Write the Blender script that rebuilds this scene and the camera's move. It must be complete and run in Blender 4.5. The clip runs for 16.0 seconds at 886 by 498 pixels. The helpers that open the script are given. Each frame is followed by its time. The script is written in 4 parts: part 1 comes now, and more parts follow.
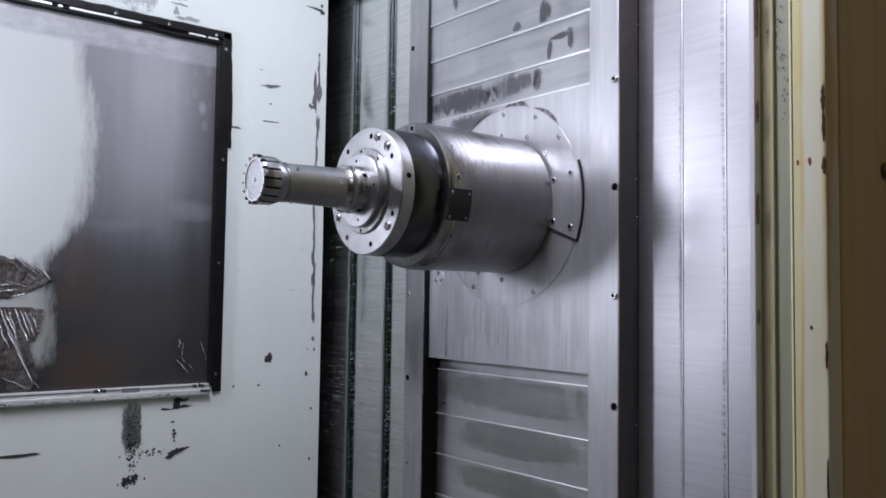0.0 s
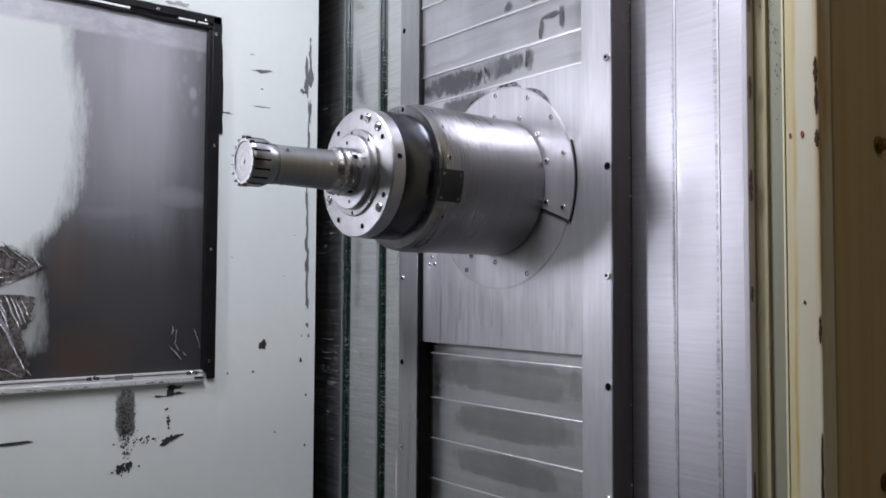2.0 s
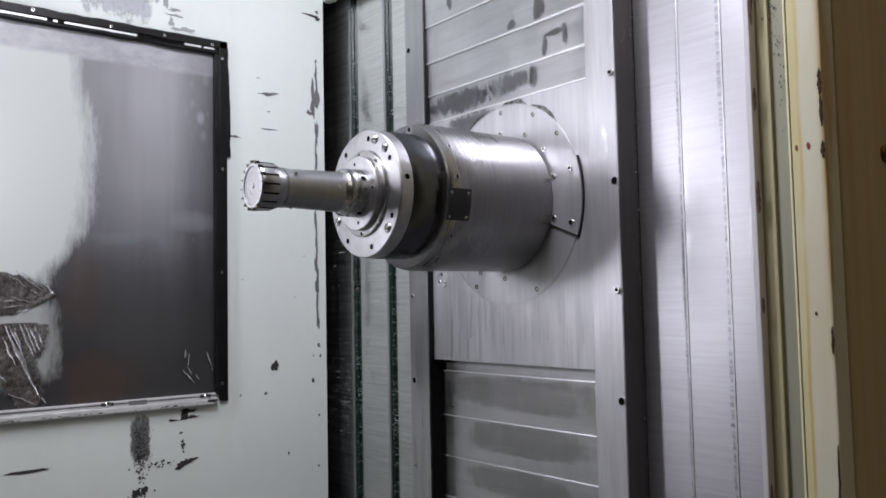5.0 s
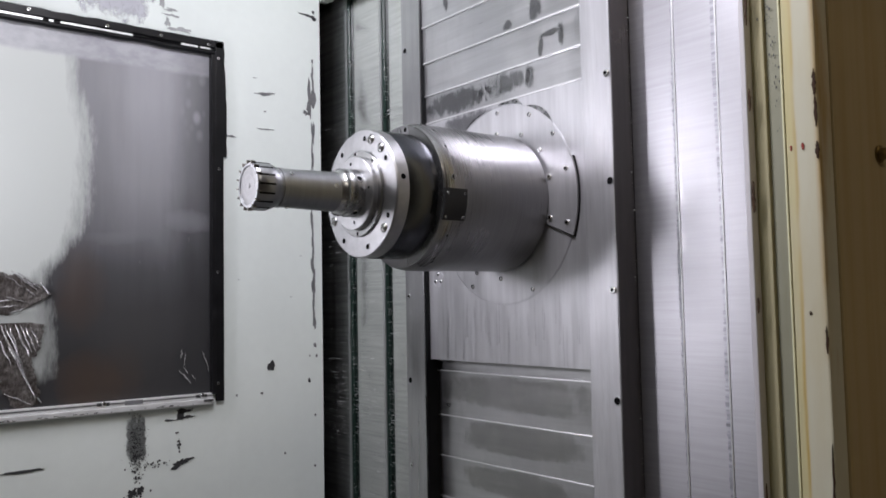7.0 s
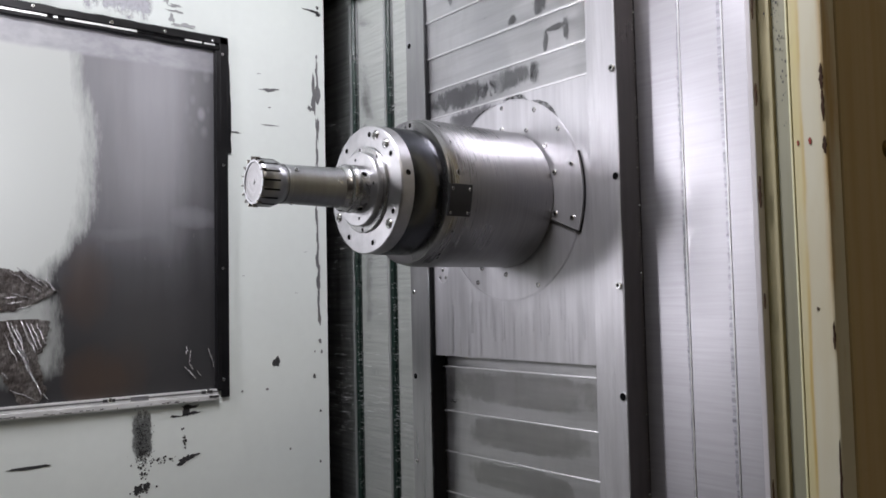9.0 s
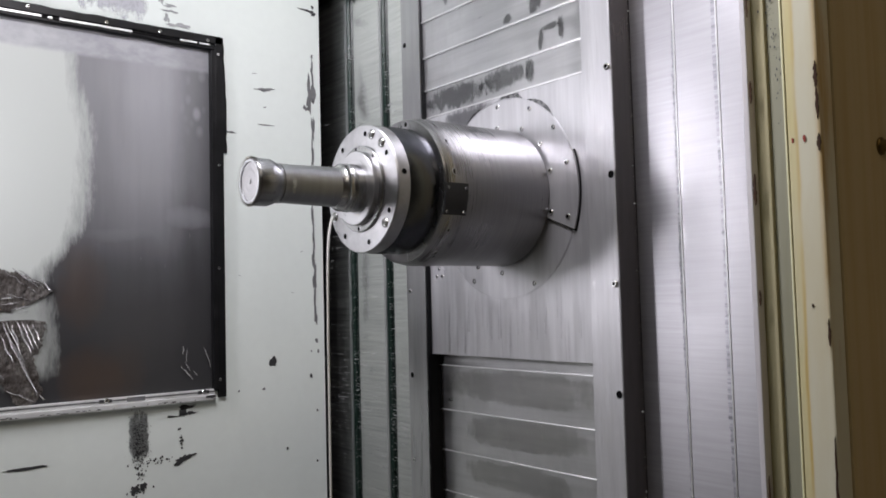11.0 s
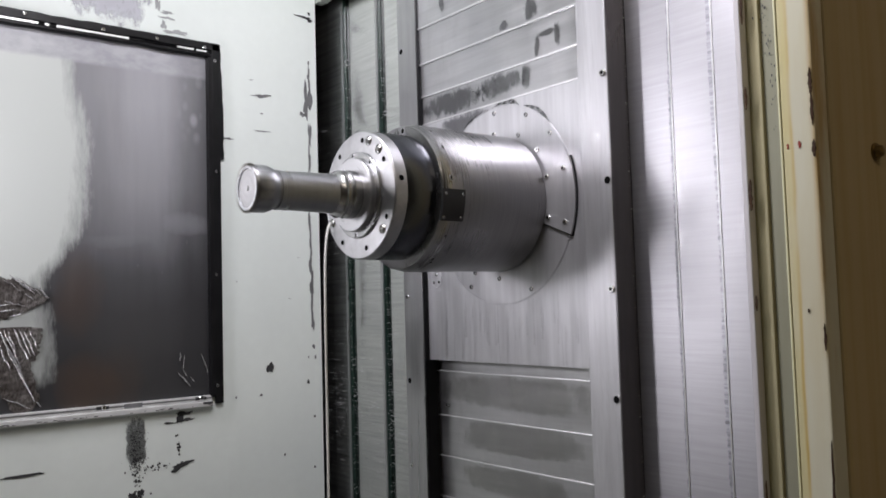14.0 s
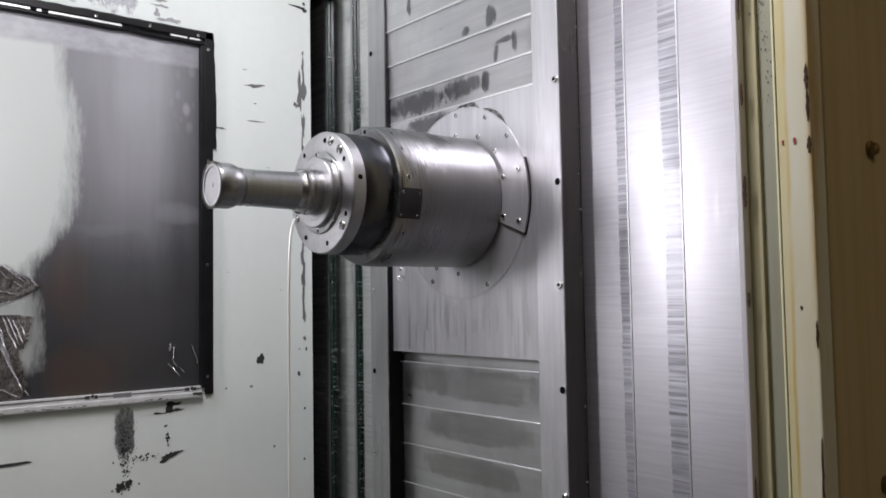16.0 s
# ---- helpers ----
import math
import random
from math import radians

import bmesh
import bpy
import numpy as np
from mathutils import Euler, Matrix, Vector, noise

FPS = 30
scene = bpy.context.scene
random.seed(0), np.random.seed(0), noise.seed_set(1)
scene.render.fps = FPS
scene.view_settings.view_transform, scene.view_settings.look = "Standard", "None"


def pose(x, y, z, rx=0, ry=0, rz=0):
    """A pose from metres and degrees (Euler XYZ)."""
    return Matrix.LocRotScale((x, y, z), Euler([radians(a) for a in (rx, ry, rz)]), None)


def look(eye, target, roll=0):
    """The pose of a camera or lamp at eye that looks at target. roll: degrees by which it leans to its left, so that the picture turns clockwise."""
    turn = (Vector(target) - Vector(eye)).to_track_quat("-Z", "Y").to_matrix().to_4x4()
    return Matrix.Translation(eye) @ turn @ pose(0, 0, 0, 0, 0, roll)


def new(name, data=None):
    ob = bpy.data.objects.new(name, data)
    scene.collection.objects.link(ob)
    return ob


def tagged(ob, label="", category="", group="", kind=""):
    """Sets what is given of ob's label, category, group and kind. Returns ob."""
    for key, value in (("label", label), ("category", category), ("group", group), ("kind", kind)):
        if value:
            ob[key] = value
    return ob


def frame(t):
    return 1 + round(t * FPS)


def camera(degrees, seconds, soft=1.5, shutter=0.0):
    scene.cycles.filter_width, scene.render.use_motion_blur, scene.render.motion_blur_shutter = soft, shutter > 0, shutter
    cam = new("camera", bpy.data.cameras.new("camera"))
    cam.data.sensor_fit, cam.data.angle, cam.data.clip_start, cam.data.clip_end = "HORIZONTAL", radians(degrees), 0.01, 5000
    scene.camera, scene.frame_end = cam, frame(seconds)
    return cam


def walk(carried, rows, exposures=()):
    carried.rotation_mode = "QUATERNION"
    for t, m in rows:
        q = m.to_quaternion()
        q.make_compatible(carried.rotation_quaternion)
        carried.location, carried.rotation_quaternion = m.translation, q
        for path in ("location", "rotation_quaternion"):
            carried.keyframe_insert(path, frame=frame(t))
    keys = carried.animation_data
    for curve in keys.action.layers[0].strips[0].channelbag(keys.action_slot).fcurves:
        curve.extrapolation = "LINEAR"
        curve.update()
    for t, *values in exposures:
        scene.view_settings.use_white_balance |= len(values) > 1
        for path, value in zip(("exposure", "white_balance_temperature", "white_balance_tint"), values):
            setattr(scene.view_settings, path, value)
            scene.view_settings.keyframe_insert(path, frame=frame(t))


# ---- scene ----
cam = camera(55.5, 16.0, soft=1.7, shutter=0.5)
# seconds, x, y, z, pitch, roll, yaw
PATH = [
    (0.0, -0.0113, 0.0034, 1.5093, 3.31, -0.82, -38.56),
    (0.5, -0.0059, 0.0087, 1.5047, 3.17, -0.79, -38.33),
    (1.0, 0.0071, 0.0104, 1.4977, 2.72, -0.35, -38.32),
    (1.5, 0.0142, 0.0087, 1.4946, 2.57, -0.23, -38.62),
    (2.0, 0.0051, 0.0065, 1.4907, 2.71, -0.28, -38.70),
    (2.5, 0.0088, 0.0041, 1.4954, 2.64, -0.31, -39.04),
    (3.0, 0.0120, 0.0054, 1.4969, 2.85, 0.25, -38.84),
    (3.5, 0.0108, 0.0008, 1.5001, 4.22, 1.11, -38.15),
    (4.0, 0.0023, 0.0005, 1.5030, 5.40, 0.74, -38.09),
    (4.5, -0.0004, 0.0026, 1.5011, 3.67, 1.10, -37.94),
    (7.0, 0.0000, -0.0000, 1.5000, 3.64, 1.15, -38.25),
    (7.5, 0.0021, 0.0045, 1.4982, 3.44, 1.14, -38.20),
    (8.0, 0.0028, 0.0060, 1.4981, 3.28, 1.17, -38.16),
    (8.5, 0.0031, 0.0058, 1.4967, 3.31, 1.35, -38.02),
    (9.0, 0.0005, 0.0032, 1.5016, 3.32, 1.26, -37.95),
    (11.5, -0.0015, 0.0011, 1.4999, 3.29, 1.54, -38.26),
    (12.0, -0.0031, -0.0004, 1.5010, 3.36, 1.49, -38.34),
    (12.5, -0.0077, -0.0001, 1.5034, 3.61, 1.17, -38.40),
    (13.0, -0.0072, 0.0010, 1.5045, 3.63, 0.83, -38.59),
    (13.5, -0.0023, -0.0006, 1.5004, 3.55, 1.57, -38.71),
    (14.0, -0.0056, -0.0004, 1.5019, 3.61, 1.68, -38.46),
    (14.5, -0.0104, 0.0013, 1.5031, 3.64, 1.64, -38.26),
    (15.0, -0.0064, 0.0046, 1.5001, 3.49, 1.13, -38.55),
    (15.5, -0.0082, 0.0056, 1.5023, 3.36, 0.88, -38.86),
    (16.0, -0.0016, 0.0055, 1.4991, 3.21, 0.96, -39.02),
]
walk(cam, [(t, pose(x, y, z, 90 + pitch, roll, yaw)) for t, x, y, z, pitch, roll, yaw in PATH],
     exposures=[(0.0, -0.06, 5900, 12), (2.0, 0.0, 6080, 12), (4.0, 0.02, 6200, 11), (7.0, 0.0, 6350, 11), (12.0, 0.03, 6500, 10), (16.0, 0.03, 6500, 10)])

# ---- plan: all plan numbers are in spans of U metres from the first eye, which stands EYE above the shop floor ----
U, EYE = 1.3, 1.5
TAU = 2 * math.pi


def P(x, y, z):
    return Vector((U * x, U * y, EYE + U * z))


# ---- world and lights ----
world = bpy.data.worlds.new("hall_air")
world.use_nodes = True
scene.world = world
world.node_tree.nodes["Background"].inputs[0].default_value = (0.8, 0.85, 1.0, 1)
world.node_tree.nodes["Background"].inputs[1].default_value = 0.02
scene.view_settings.exposure = 0.0


def area(name, eye, target, sx, sy, watts, colour):
    data = bpy.data.lights.new(name, "AREA")
    data.shape, data.size, data.size_y, data.energy, data.color = "RECTANGLE", sx, sy, watts, colour
    ob = new(name, data)
    ob.matrix_world = look(eye, target)
    return ob


WORK_LAMP = P(-0.1, 1.57, 0.28)
TUBE_LAMP = P(0.42, 0.92, 0.99)
TUBE_AIM = P(1.0, 1.1, 0.34)
area("work_light", WORK_LAMP, P(1.0, 1.0, 0.15), 0.15, 0.36, 9.0, (1.0, 0.965, 1.03))
area("tube_light", TUBE_LAMP, TUBE_AIM, 0.6, 0.2, 18.5, (1.0, 0.965, 1.03))
area("hall_light", (-0.6, -1.6, 4.3), (-0.6, -1.5, 0.0), 2.4, 0.8, 27, (1.0, 0.88, 0.72))


# ---- materials ----
class Nodes:
    """A small builder of node materials."""

    def __init__(self, name):
        self.mat = bpy.data.materials.new(name)
        self.mat.use_nodes = True
        self.tree = self.mat.node_tree
        self.shader = self.tree.nodes["Principled BSDF"]

    def put(self, socket, value):
        if isinstance(value, (tuple, list)) and len(value) == 3 and socket.type == "RGBA":
            value = (*value, 1)
        if isinstance(value, bpy.types.NodeSocket):
            self.tree.links.new(value, socket)
        else:
            socket.default_value = value

    def set(self, **kw):
        for k, v in kw.items():
            self.put(self.shader.inputs[k.replace("_", " ")], v)
        return self

    def coords(self, scale=(1, 1, 1), kind="Object"):
        c = self.tree.nodes.new("ShaderNodeTexCoord")
        m = self.tree.nodes.new("ShaderNodeMapping")
        m.inputs["Scale"].default_value = scale
        self.tree.links.new(c.outputs[kind], m.inputs["Vector"])
        return m.outputs[0]

    def noise(self, scale, detail=4.0, stretch=(1, 1, 1), rough=0.55):
        n = self.tree.nodes.new("ShaderNodeTexNoise")
        n.inputs["Scale"].default_value, n.inputs["Detail"].default_value = scale, detail
        n.inputs["Roughness"].default_value = rough
        self.tree.links.new(self.coords(stretch), n.inputs["Vector"])
        return n.outputs["Fac"]

    def ramp(self, fac, *stops):
        r = self.tree.nodes.new("ShaderNodeValToRGB")
        e = r.color_ramp.elements
        while len(e) < len(stops):
            e.new(0.5)
        for el, (at, c) in zip(e, stops):
            el.position, el.color = at, ((c, c, c, 1) if isinstance(c, (int, float)) else (*c, 1))
        self.tree.links.new(fac, r.inputs[0])
        return r.outputs[0]

    def mix(self, fac, a, b, how="MIX"):
        m = self.tree.nodes.new("ShaderNodeMix")
        m.data_type, m.blend_type = "RGBA", how
        self.put(m.inputs[0], fac)
        self.put(m.inputs[6], a)
        self.put(m.inputs[7], b)
        return m.outputs[2]

    def maths(self, how, a, b):
        m = self.tree.nodes.new("ShaderNodeMath")
        m.operation = how
        self.put(m.inputs[0], a)
        self.put(m.inputs[1], b)
        return m.outputs[0]

    def bump(self, height, strength=0.2, distance=0.001):
        b = self.tree.nodes.new("ShaderNodeBump")
        b.inputs["Strength"].default_value, b.inputs["Distance"].default_value = strength, distance
        self.tree.links.new(height, b.inputs["Height"])
        self.put(self.shader.inputs["Normal"], b.outputs[0])
        return self


def steel(name, light, rough, grain=(1, 1, 1), spread=0.12, smear=0.1, bump=0.08, pull=None, pulled=0.75, fine=60, contrast=0.82, wet=0.0, metal=1.0, runs_depth=0.004):
    """Bare ground steel: grain drawn out along one way, dull smears of old coolant."""
    n = Nodes(name)
    g = n.noise(fine, 6, grain, 0.65)
    s = n.noise(5, 5, (1, 1, 0.45))
    base = n.ramp(g, (0.3, [c * contrast for c in light]), (0.7, light))
    base = n.mix(n.ramp(s, (0.5, 0.0), (0.62, smear)), base, [c * 0.4 for c in light])
    r = n.maths("ADD", n.ramp(g, (0.2, rough), (0.8, rough + spread)), n.ramp(s, (0.4, 0.0), (0.75, smear)))
    n.set(Base_Color=base, Metallic=metal, Roughness=r)
    if wet:
        runs = n.tree.nodes.new("ShaderNodeBump")
        runs.inputs["Strength"].default_value, runs.inputs["Distance"].default_value = 0.55, runs_depth
        n.put(runs.inputs["Height"], n.ramp(n.noise(26, 3, (1, 1, 0.16)), (0.42, 0.0), (0.62, 1.0)))
        n.set(Coat_Weight=wet, Coat_Roughness=0.1, Coat_IOR=1.6, Coat_Normal=runs.outputs[0])
    if pull:
        way = n.tree.nodes.new("ShaderNodeCombineXYZ")
        for i in range(3):
            way.inputs[i].default_value = pull[i]
        n.set(Anisotropic=pulled, Tangent=way.outputs[0])
    return n.bump(g, bump, 0.0006).mat


def paint(name, light, dirt, rough=0.35, amount=0.5, streak=(1, 1, 0.2), bump=0.06):
    n = Nodes(name)
    d = n.noise(3.2, 6, streak)
    f = n.noise(40, 4)
    base = n.mix(n.ramp(d, (0.45, 0.0), (0.8, amount)), light, dirt)
    base = n.mix(n.ramp(f, (0.3, 0.06), (0.7, 0.0)), base, [c * 0.6 for c in light])
    n.set(Base_Color=base, Roughness=n.ramp(d, (0.3, rough), (0.8, rough + 0.2)), Specular_IOR_Level=0.45)
    return n.bump(f, bump, 0.0006).mat


def plain(name, colour, rough=0.5, metal=0.0, vary=0.25, scale=30):
    n = Nodes(name)
    f = n.noise(scale, 4)
    n.set(Base_Color=n.ramp(f, (0.3, [c * (1 - vary) for c in colour]), (0.7, colour)), Metallic=metal,
          Roughness=n.ramp(f, (0.3, rough), (0.7, min(1, rough + 0.15))))
    return n.bump(f, 0.08, 0.0005).mat


M = {}
M["wall"] = paint("white_machine_paint", (0.74, 0.788, 0.755), (0.57, 0.61, 0.585), 0.4, 0.3)
M["flange_paint"] = paint("pale_green_paint", (0.42, 0.46, 0.41), (0.32, 0.34, 0.3), 0.4, 0.5)
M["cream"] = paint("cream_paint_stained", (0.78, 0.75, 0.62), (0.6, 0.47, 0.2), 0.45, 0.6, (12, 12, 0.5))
# Jamb side: dim, warm workshop light is put into this darker beige.
M["beige"] = paint("dimmed_beige_paint", (0.48, 0.385, 0.215), (0.38, 0.26, 0.115), 0.5, 0.6, (12, 12, 0.4))
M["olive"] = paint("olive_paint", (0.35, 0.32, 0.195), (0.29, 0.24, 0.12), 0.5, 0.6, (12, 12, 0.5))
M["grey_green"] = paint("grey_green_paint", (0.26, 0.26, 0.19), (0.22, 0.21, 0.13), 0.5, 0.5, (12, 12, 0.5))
M["pale_edge"] = paint("pale_yellow_edge_paint", (0.76, 0.75, 0.5), (0.62, 0.6, 0.3), 0.45, 0.5, (8, 8, 0.5))
M["hall"] = paint("hall_wall_paint", (0.3, 0.28, 0.24), (0.2, 0.19, 0.16), 0.7, 0.5)
M["concrete"] = paint("concrete_floor", (0.28, 0.27, 0.25), (0.16, 0.15, 0.14), 0.6, 0.6, (1, 1, 1))
UP, ALONG = (0, 0, 1), (0, 1, 0)
M["tub"] = paint("wet_tub_and_dark_gap", (0.14, 0.14, 0.14), (0.08, 0.08, 0.08), 0.35, 0.6, (1, 1, 1))
M["frame"] = steel("ground_steel_frame", (0.63, 0.627, 0.655), 0.3, (1, 1, 0.06), smear=0.12, wet=0.8, metal=0.75, runs_depth=0.012)
M["panel"] = steel("brushed_steel_panel", (0.65, 0.647, 0.675), 0.27, (1, 1, 0.06), smear=0.2, wet=0.5, metal=0.75)
# Darker copy of the frame steel: the left rail's dark reflection in its colour.
M["darker_steel"] = steel("darkened_polished_steel", (0.46, 0.46, 0.47), 0.22, (1, 1, 0.06), smear=0.2, wet=0.3)
M["slat"] = steel("polished_steel_slat", (0.6, 0.6, 0.615), 0.24, (1, 0.06, 1), smear=0.25, wet=0.3)
# Rubbed edges, paler than the slats: their lit highlight is put into the colour.
M["edge"] = steel("rubbed_highlit_edge", (0.85, 0.85, 0.86), 0.36, (1, 0.06, 1), smear=0.0)
M["plate"] = steel("bright_cover_plate", (0.425, 0.42, 0.445), 0.355, (1, 0.03, 1), 0.06, 0.05, 0.08, UP, 0.66, 160, 0.84, 0.14, 0.9)
M["dark_plate"] = steel("oiled_cover_plate", (0.64, 0.645, 0.64), 0.14, (1, 0.03, 1), 0.1, 0.06, 0.16, UP, 0.6, 140, 0.7)
M["body"] = steel("turned_steel", (0.37, 0.365, 0.375), 0.23, (1, 0.02, 0.02), 0.08, 0.14, 0.016, fine=300, contrast=0.78)
# Rail side: the dim hall it reflects is put into a darker steel colour.
M["rail_side"] = steel("darkened_rail_side", (0.3, 0.285, 0.3), 0.2, (1, 1, 0.06), 0.1, 0.2, 0.05)
M["cutter_face"] = steel("dull_cutter_face", (0.27, 0.27, 0.275), 0.42, smear=0.1)
M["drip"] = steel("dried_drip_mark", (0.57, 0.565, 0.59), 0.28, smear=0.2)
M["scratch"] = plain("bright_scratch", (0.62, 0.63, 0.64), 0.4, 0.35)
M["bead"] = plain("bright_coolant_bead", (0.85, 0.88, 0.87), 0.08, 0.3, 0.1)
M["scuffed_plate"] = steel("scuffed_cover_plate", (0.36, 0.37, 0.365), 0.22, (1, 0.03, 1), 0.2, 0.1, 0.22, UP, 0.4, 90, 0.5, metal=0.97)
M["worn"] = steel("scratched_oily_band", (0.5, 0.5, 0.54), 0.3, (1, 0.02, 1), 0.2, 0.3, 0.3, UP, 0.5, 150, 0.25)
M["polished"] = steel("polished_steel", (0.52, 0.52, 0.53), 0.2, (1, 1, 1), 0.06, 0.06, 0.03)
M["bright"] = steel("bright_ground_steel", (0.5, 0.5, 0.515), 0.3, (1, 1, 1), 0.08, 0.1)
M["tool"] = steel("tool_steel", (0.4, 0.405, 0.425), 0.27, (1, 0.04, 0.04), smear=0.08)
M["black_band"] = steel("blackened_steel", (0.105, 0.109, 0.124), 0.19, (1, 0.02, 0.02), 0.05, 0.06, 0.004, fine=200, contrast=0.85)
M["rubber"] = plain("black_rubber_and_shade", (0.008, 0.008, 0.009), 0.3, 0.0, 0.3)
M["rubber"].node_tree.nodes["Principled BSDF"].inputs["Specular IOR Level"].default_value = 0.25
M["wiper"] = plain("dark_green_rubber", (0.01, 0.03, 0.022), 0.25, 0.0, 0.4)
# Near-black colour stands in for shade inside sockets, bores and chip gaps.
M["socket"] = plain("shaded_recess", (0.005, 0.005, 0.0055), 0.8, 0.0)
M["socket"].node_tree.nodes["Principled BSDF"].inputs["Specular IOR Level"].default_value = 0.05
M["chrome"] = plain("chrome_screw", (0.8, 0.8, 0.8), 0.14, 1.0, 0.1)
M["badge"] = plain("dark_badge", (0.03, 0.03, 0.032), 0.4, 0.3)
M["rail"] = plain("aluminium_rail", (0.84, 0.85, 0.85), 0.28, 0.45, 0.15)
M["chip"] = plain("bare_scratched_metal", (0.2, 0.2, 0.205), 0.55, 0.2, 0.4)
M["flake"] = plain("thin_grey_scuff", (0.36, 0.37, 0.37), 0.5, 0.1, 0.3)
M["faded"] = paint("faded_paint", (0.5, 0.485, 0.51), (0.62, 0.6, 0.6), 0.35, 0.8, (3, 1, 0.3))
M["soot"] = plain("dark_grease", (0.04, 0.04, 0.042), 0.6, 0.0, 0.4)
M["rust"] = plain("rust", (0.06, 0.027, 0.012), 0.85, 0.0, 0.5)
M["red"] = plain("red_paint_spot", (0.3, 0.035, 0.02), 0.5)
M["brass"] = plain("dull_brass", (0.3, 0.22, 0.1), 0.35, 1.0, 0.4)
M["insert"] = plain("carbide_insert", (0.25, 0.24, 0.22), 0.3, 0.8)
M["water"] = plain("milky_coolant", (0.85, 0.85, 0.8), 0.15, 0.0, 0.05)
M["glint"] = plain("glossy_crease", (0.6, 0.59, 0.6), 0.2, 0.6, 0.5, 500)


def film_material():
    """Crumpled clear film: brown-grey where it lifts, cloudy white in patches, thin at places."""
    n = Nodes("lifted_film")
    blotch = n.noise(38, 7, (1, 1, 1), 0.75)
    big = n.noise(11, 4)
    fine = n.noise(190, 4, (1, 1, 0.5))
    base = n.ramp(blotch, (0.36, (0.05, 0.043, 0.04)), (0.56, (0.1, 0.09, 0.085)), (0.72, (0.22, 0.215, 0.205)))
    base = n.mix(n.ramp(big, (0.52, 0.0), (0.68, 0.5)), base, (0.24, 0.235, 0.225))
    n.set(Base_Color=base, Roughness=n.ramp(fine, (0.3, 0.16), (0.7, 0.4)), Metallic=0.15, Specular_IOR_Level=0.8)
    return n.bump(fine, 0.16, 0.002).mat


M["film"] = film_material()


def jamb_paint():
    """Cream paint with an ochre run down one edge and rusty bleeding at the other."""
    n = Nodes("stained_jamb_paint")
    sep = n.tree.nodes.new("ShaderNodeSeparateXYZ")
    n.tree.links.new(n.coords(), sep.inputs[0])
    y = sep.outputs[1]
    long = n.noise(2.6, 5, (6, 6, 1))
    fine = n.noise(60, 5, (1, 1, 0.25))
    slow = n.noise(1.7, 4, (3, 3, 1))
    wav = n.maths("ADD", y, n.maths("ADD", n.maths("MULTIPLY", n.maths("SUBTRACT", long, 0.5), 0.012), n.maths("MULTIPLY", n.maths("SUBTRACT", fine, 0.5), 0.003)))
    base = n.mix(n.ramp(n.noise(14, 5, (1, 1, 0.2)), (0.5, 0.0), (0.75, 0.6)), (0.61, 0.59, 0.46), (0.54, 0.47, 0.28))
    # pale yellow run beside the pale edge, with a darker ochre seam where it dried
    run = n.ramp(wav, (0.638, 0.0), (0.643, 1.0))
    base = n.mix(n.mix(1.0, run, n.ramp(slow, (0.35, 0.3), (0.55, 0.9)), "MULTIPLY"), base, (0.6, 0.51, 0.19))
    seam = n.mix(1.0, n.ramp(wav, (0.6365, 0.0), (0.6395, 1.0)), n.ramp(wav, (0.641, 1.0), (0.644, 0.0)), "MULTIPLY")
    base = n.mix(n.mix(1.0, seam, n.ramp(n.noise(7, 5, (1, 1, 0.5)), (0.36, 0.1), (0.6, 0.9)), "MULTIPLY"), base, (0.5, 0.33, 0.05))
    bleed = n.ramp(wav, (0.606, 1.0), (0.613, 0.0))
    base = n.mix(n.mix(1.0, bleed, n.ramp(long, (0.45, 0.0), (0.6, 0.9)), "MULTIPLY"), base, (0.42, 0.27, 0.09))
    n.set(Base_Color=base, Roughness=0.45)
    return n.bump(fine, 0.06, 0.0006).mat


M["jamb"] = jamb_paint()


def smudge(name, colour, metal, rough, flat, strength=0.85, scale=40, soft=False):
    """A thin film with a soft uneven edge; flat is the axis that it lies across."""
    n = Nodes(name)
    c = n.tree.nodes.new("ShaderNodeTexCoord")
    sep = n.tree.nodes.new("ShaderNodeSeparateXYZ")
    n.tree.links.new(c.outputs["Generated"], sep.inputs[0])
    total = 0.0
    for k in range(3):
        if k != flat:
            d = n.maths("MULTIPLY", n.maths("SUBTRACT", sep.outputs[k], 0.5), 2.0)
            d = n.maths("MULTIPLY", d, d)
            if not soft:
                d = n.maths("MULTIPLY", d, d)
            total = n.maths("ADD", d, total)
    patchy = n.noise(scale, 6, (1, 1, 0.6), 0.7)
    cover = n.ramp(n.maths("SUBTRACT", n.maths("MULTIPLY", patchy, 2.6), total), (0.55, 0.0), (1.15, strength))
    n.set(Base_Color=colour, Metallic=metal, Roughness=rough, Alpha=cover)
    return n.mat


M["oil"] = smudge("oil_smear", (0.16, 0.16, 0.165), 1.0, 0.2, 0, 0.55, 60, True)
M["oil_thin"] = smudge("thin_oil_film", (0.25, 0.24, 0.21), 1.0, 0.2, 0, 0.27, 22)
M["oil_film"] = plain("wet_oil_film", (0.36, 0.36, 0.37), 0.2, 1.0, 0.4, 60)
M["smudge"] = smudge("dark_smudge", (0.03, 0.03, 0.032), 0.0, 0.6, 1, 0.6, 90)
M["dull"] = smudge("worn_dull_paint", (0.5, 0.5, 0.55), 0.0, 0.35, 1, 0.8, 18)


def glowing(name, colour, strength):
    n = Nodes(name)
    n.set(Base_Color=colour, Emission_Color=colour, Emission_Strength=strength, Roughness=0.4)
    return n.mat


M["hall_tube"] = glowing("warm_tube", (1.0, 0.72, 0.4), 14.0)


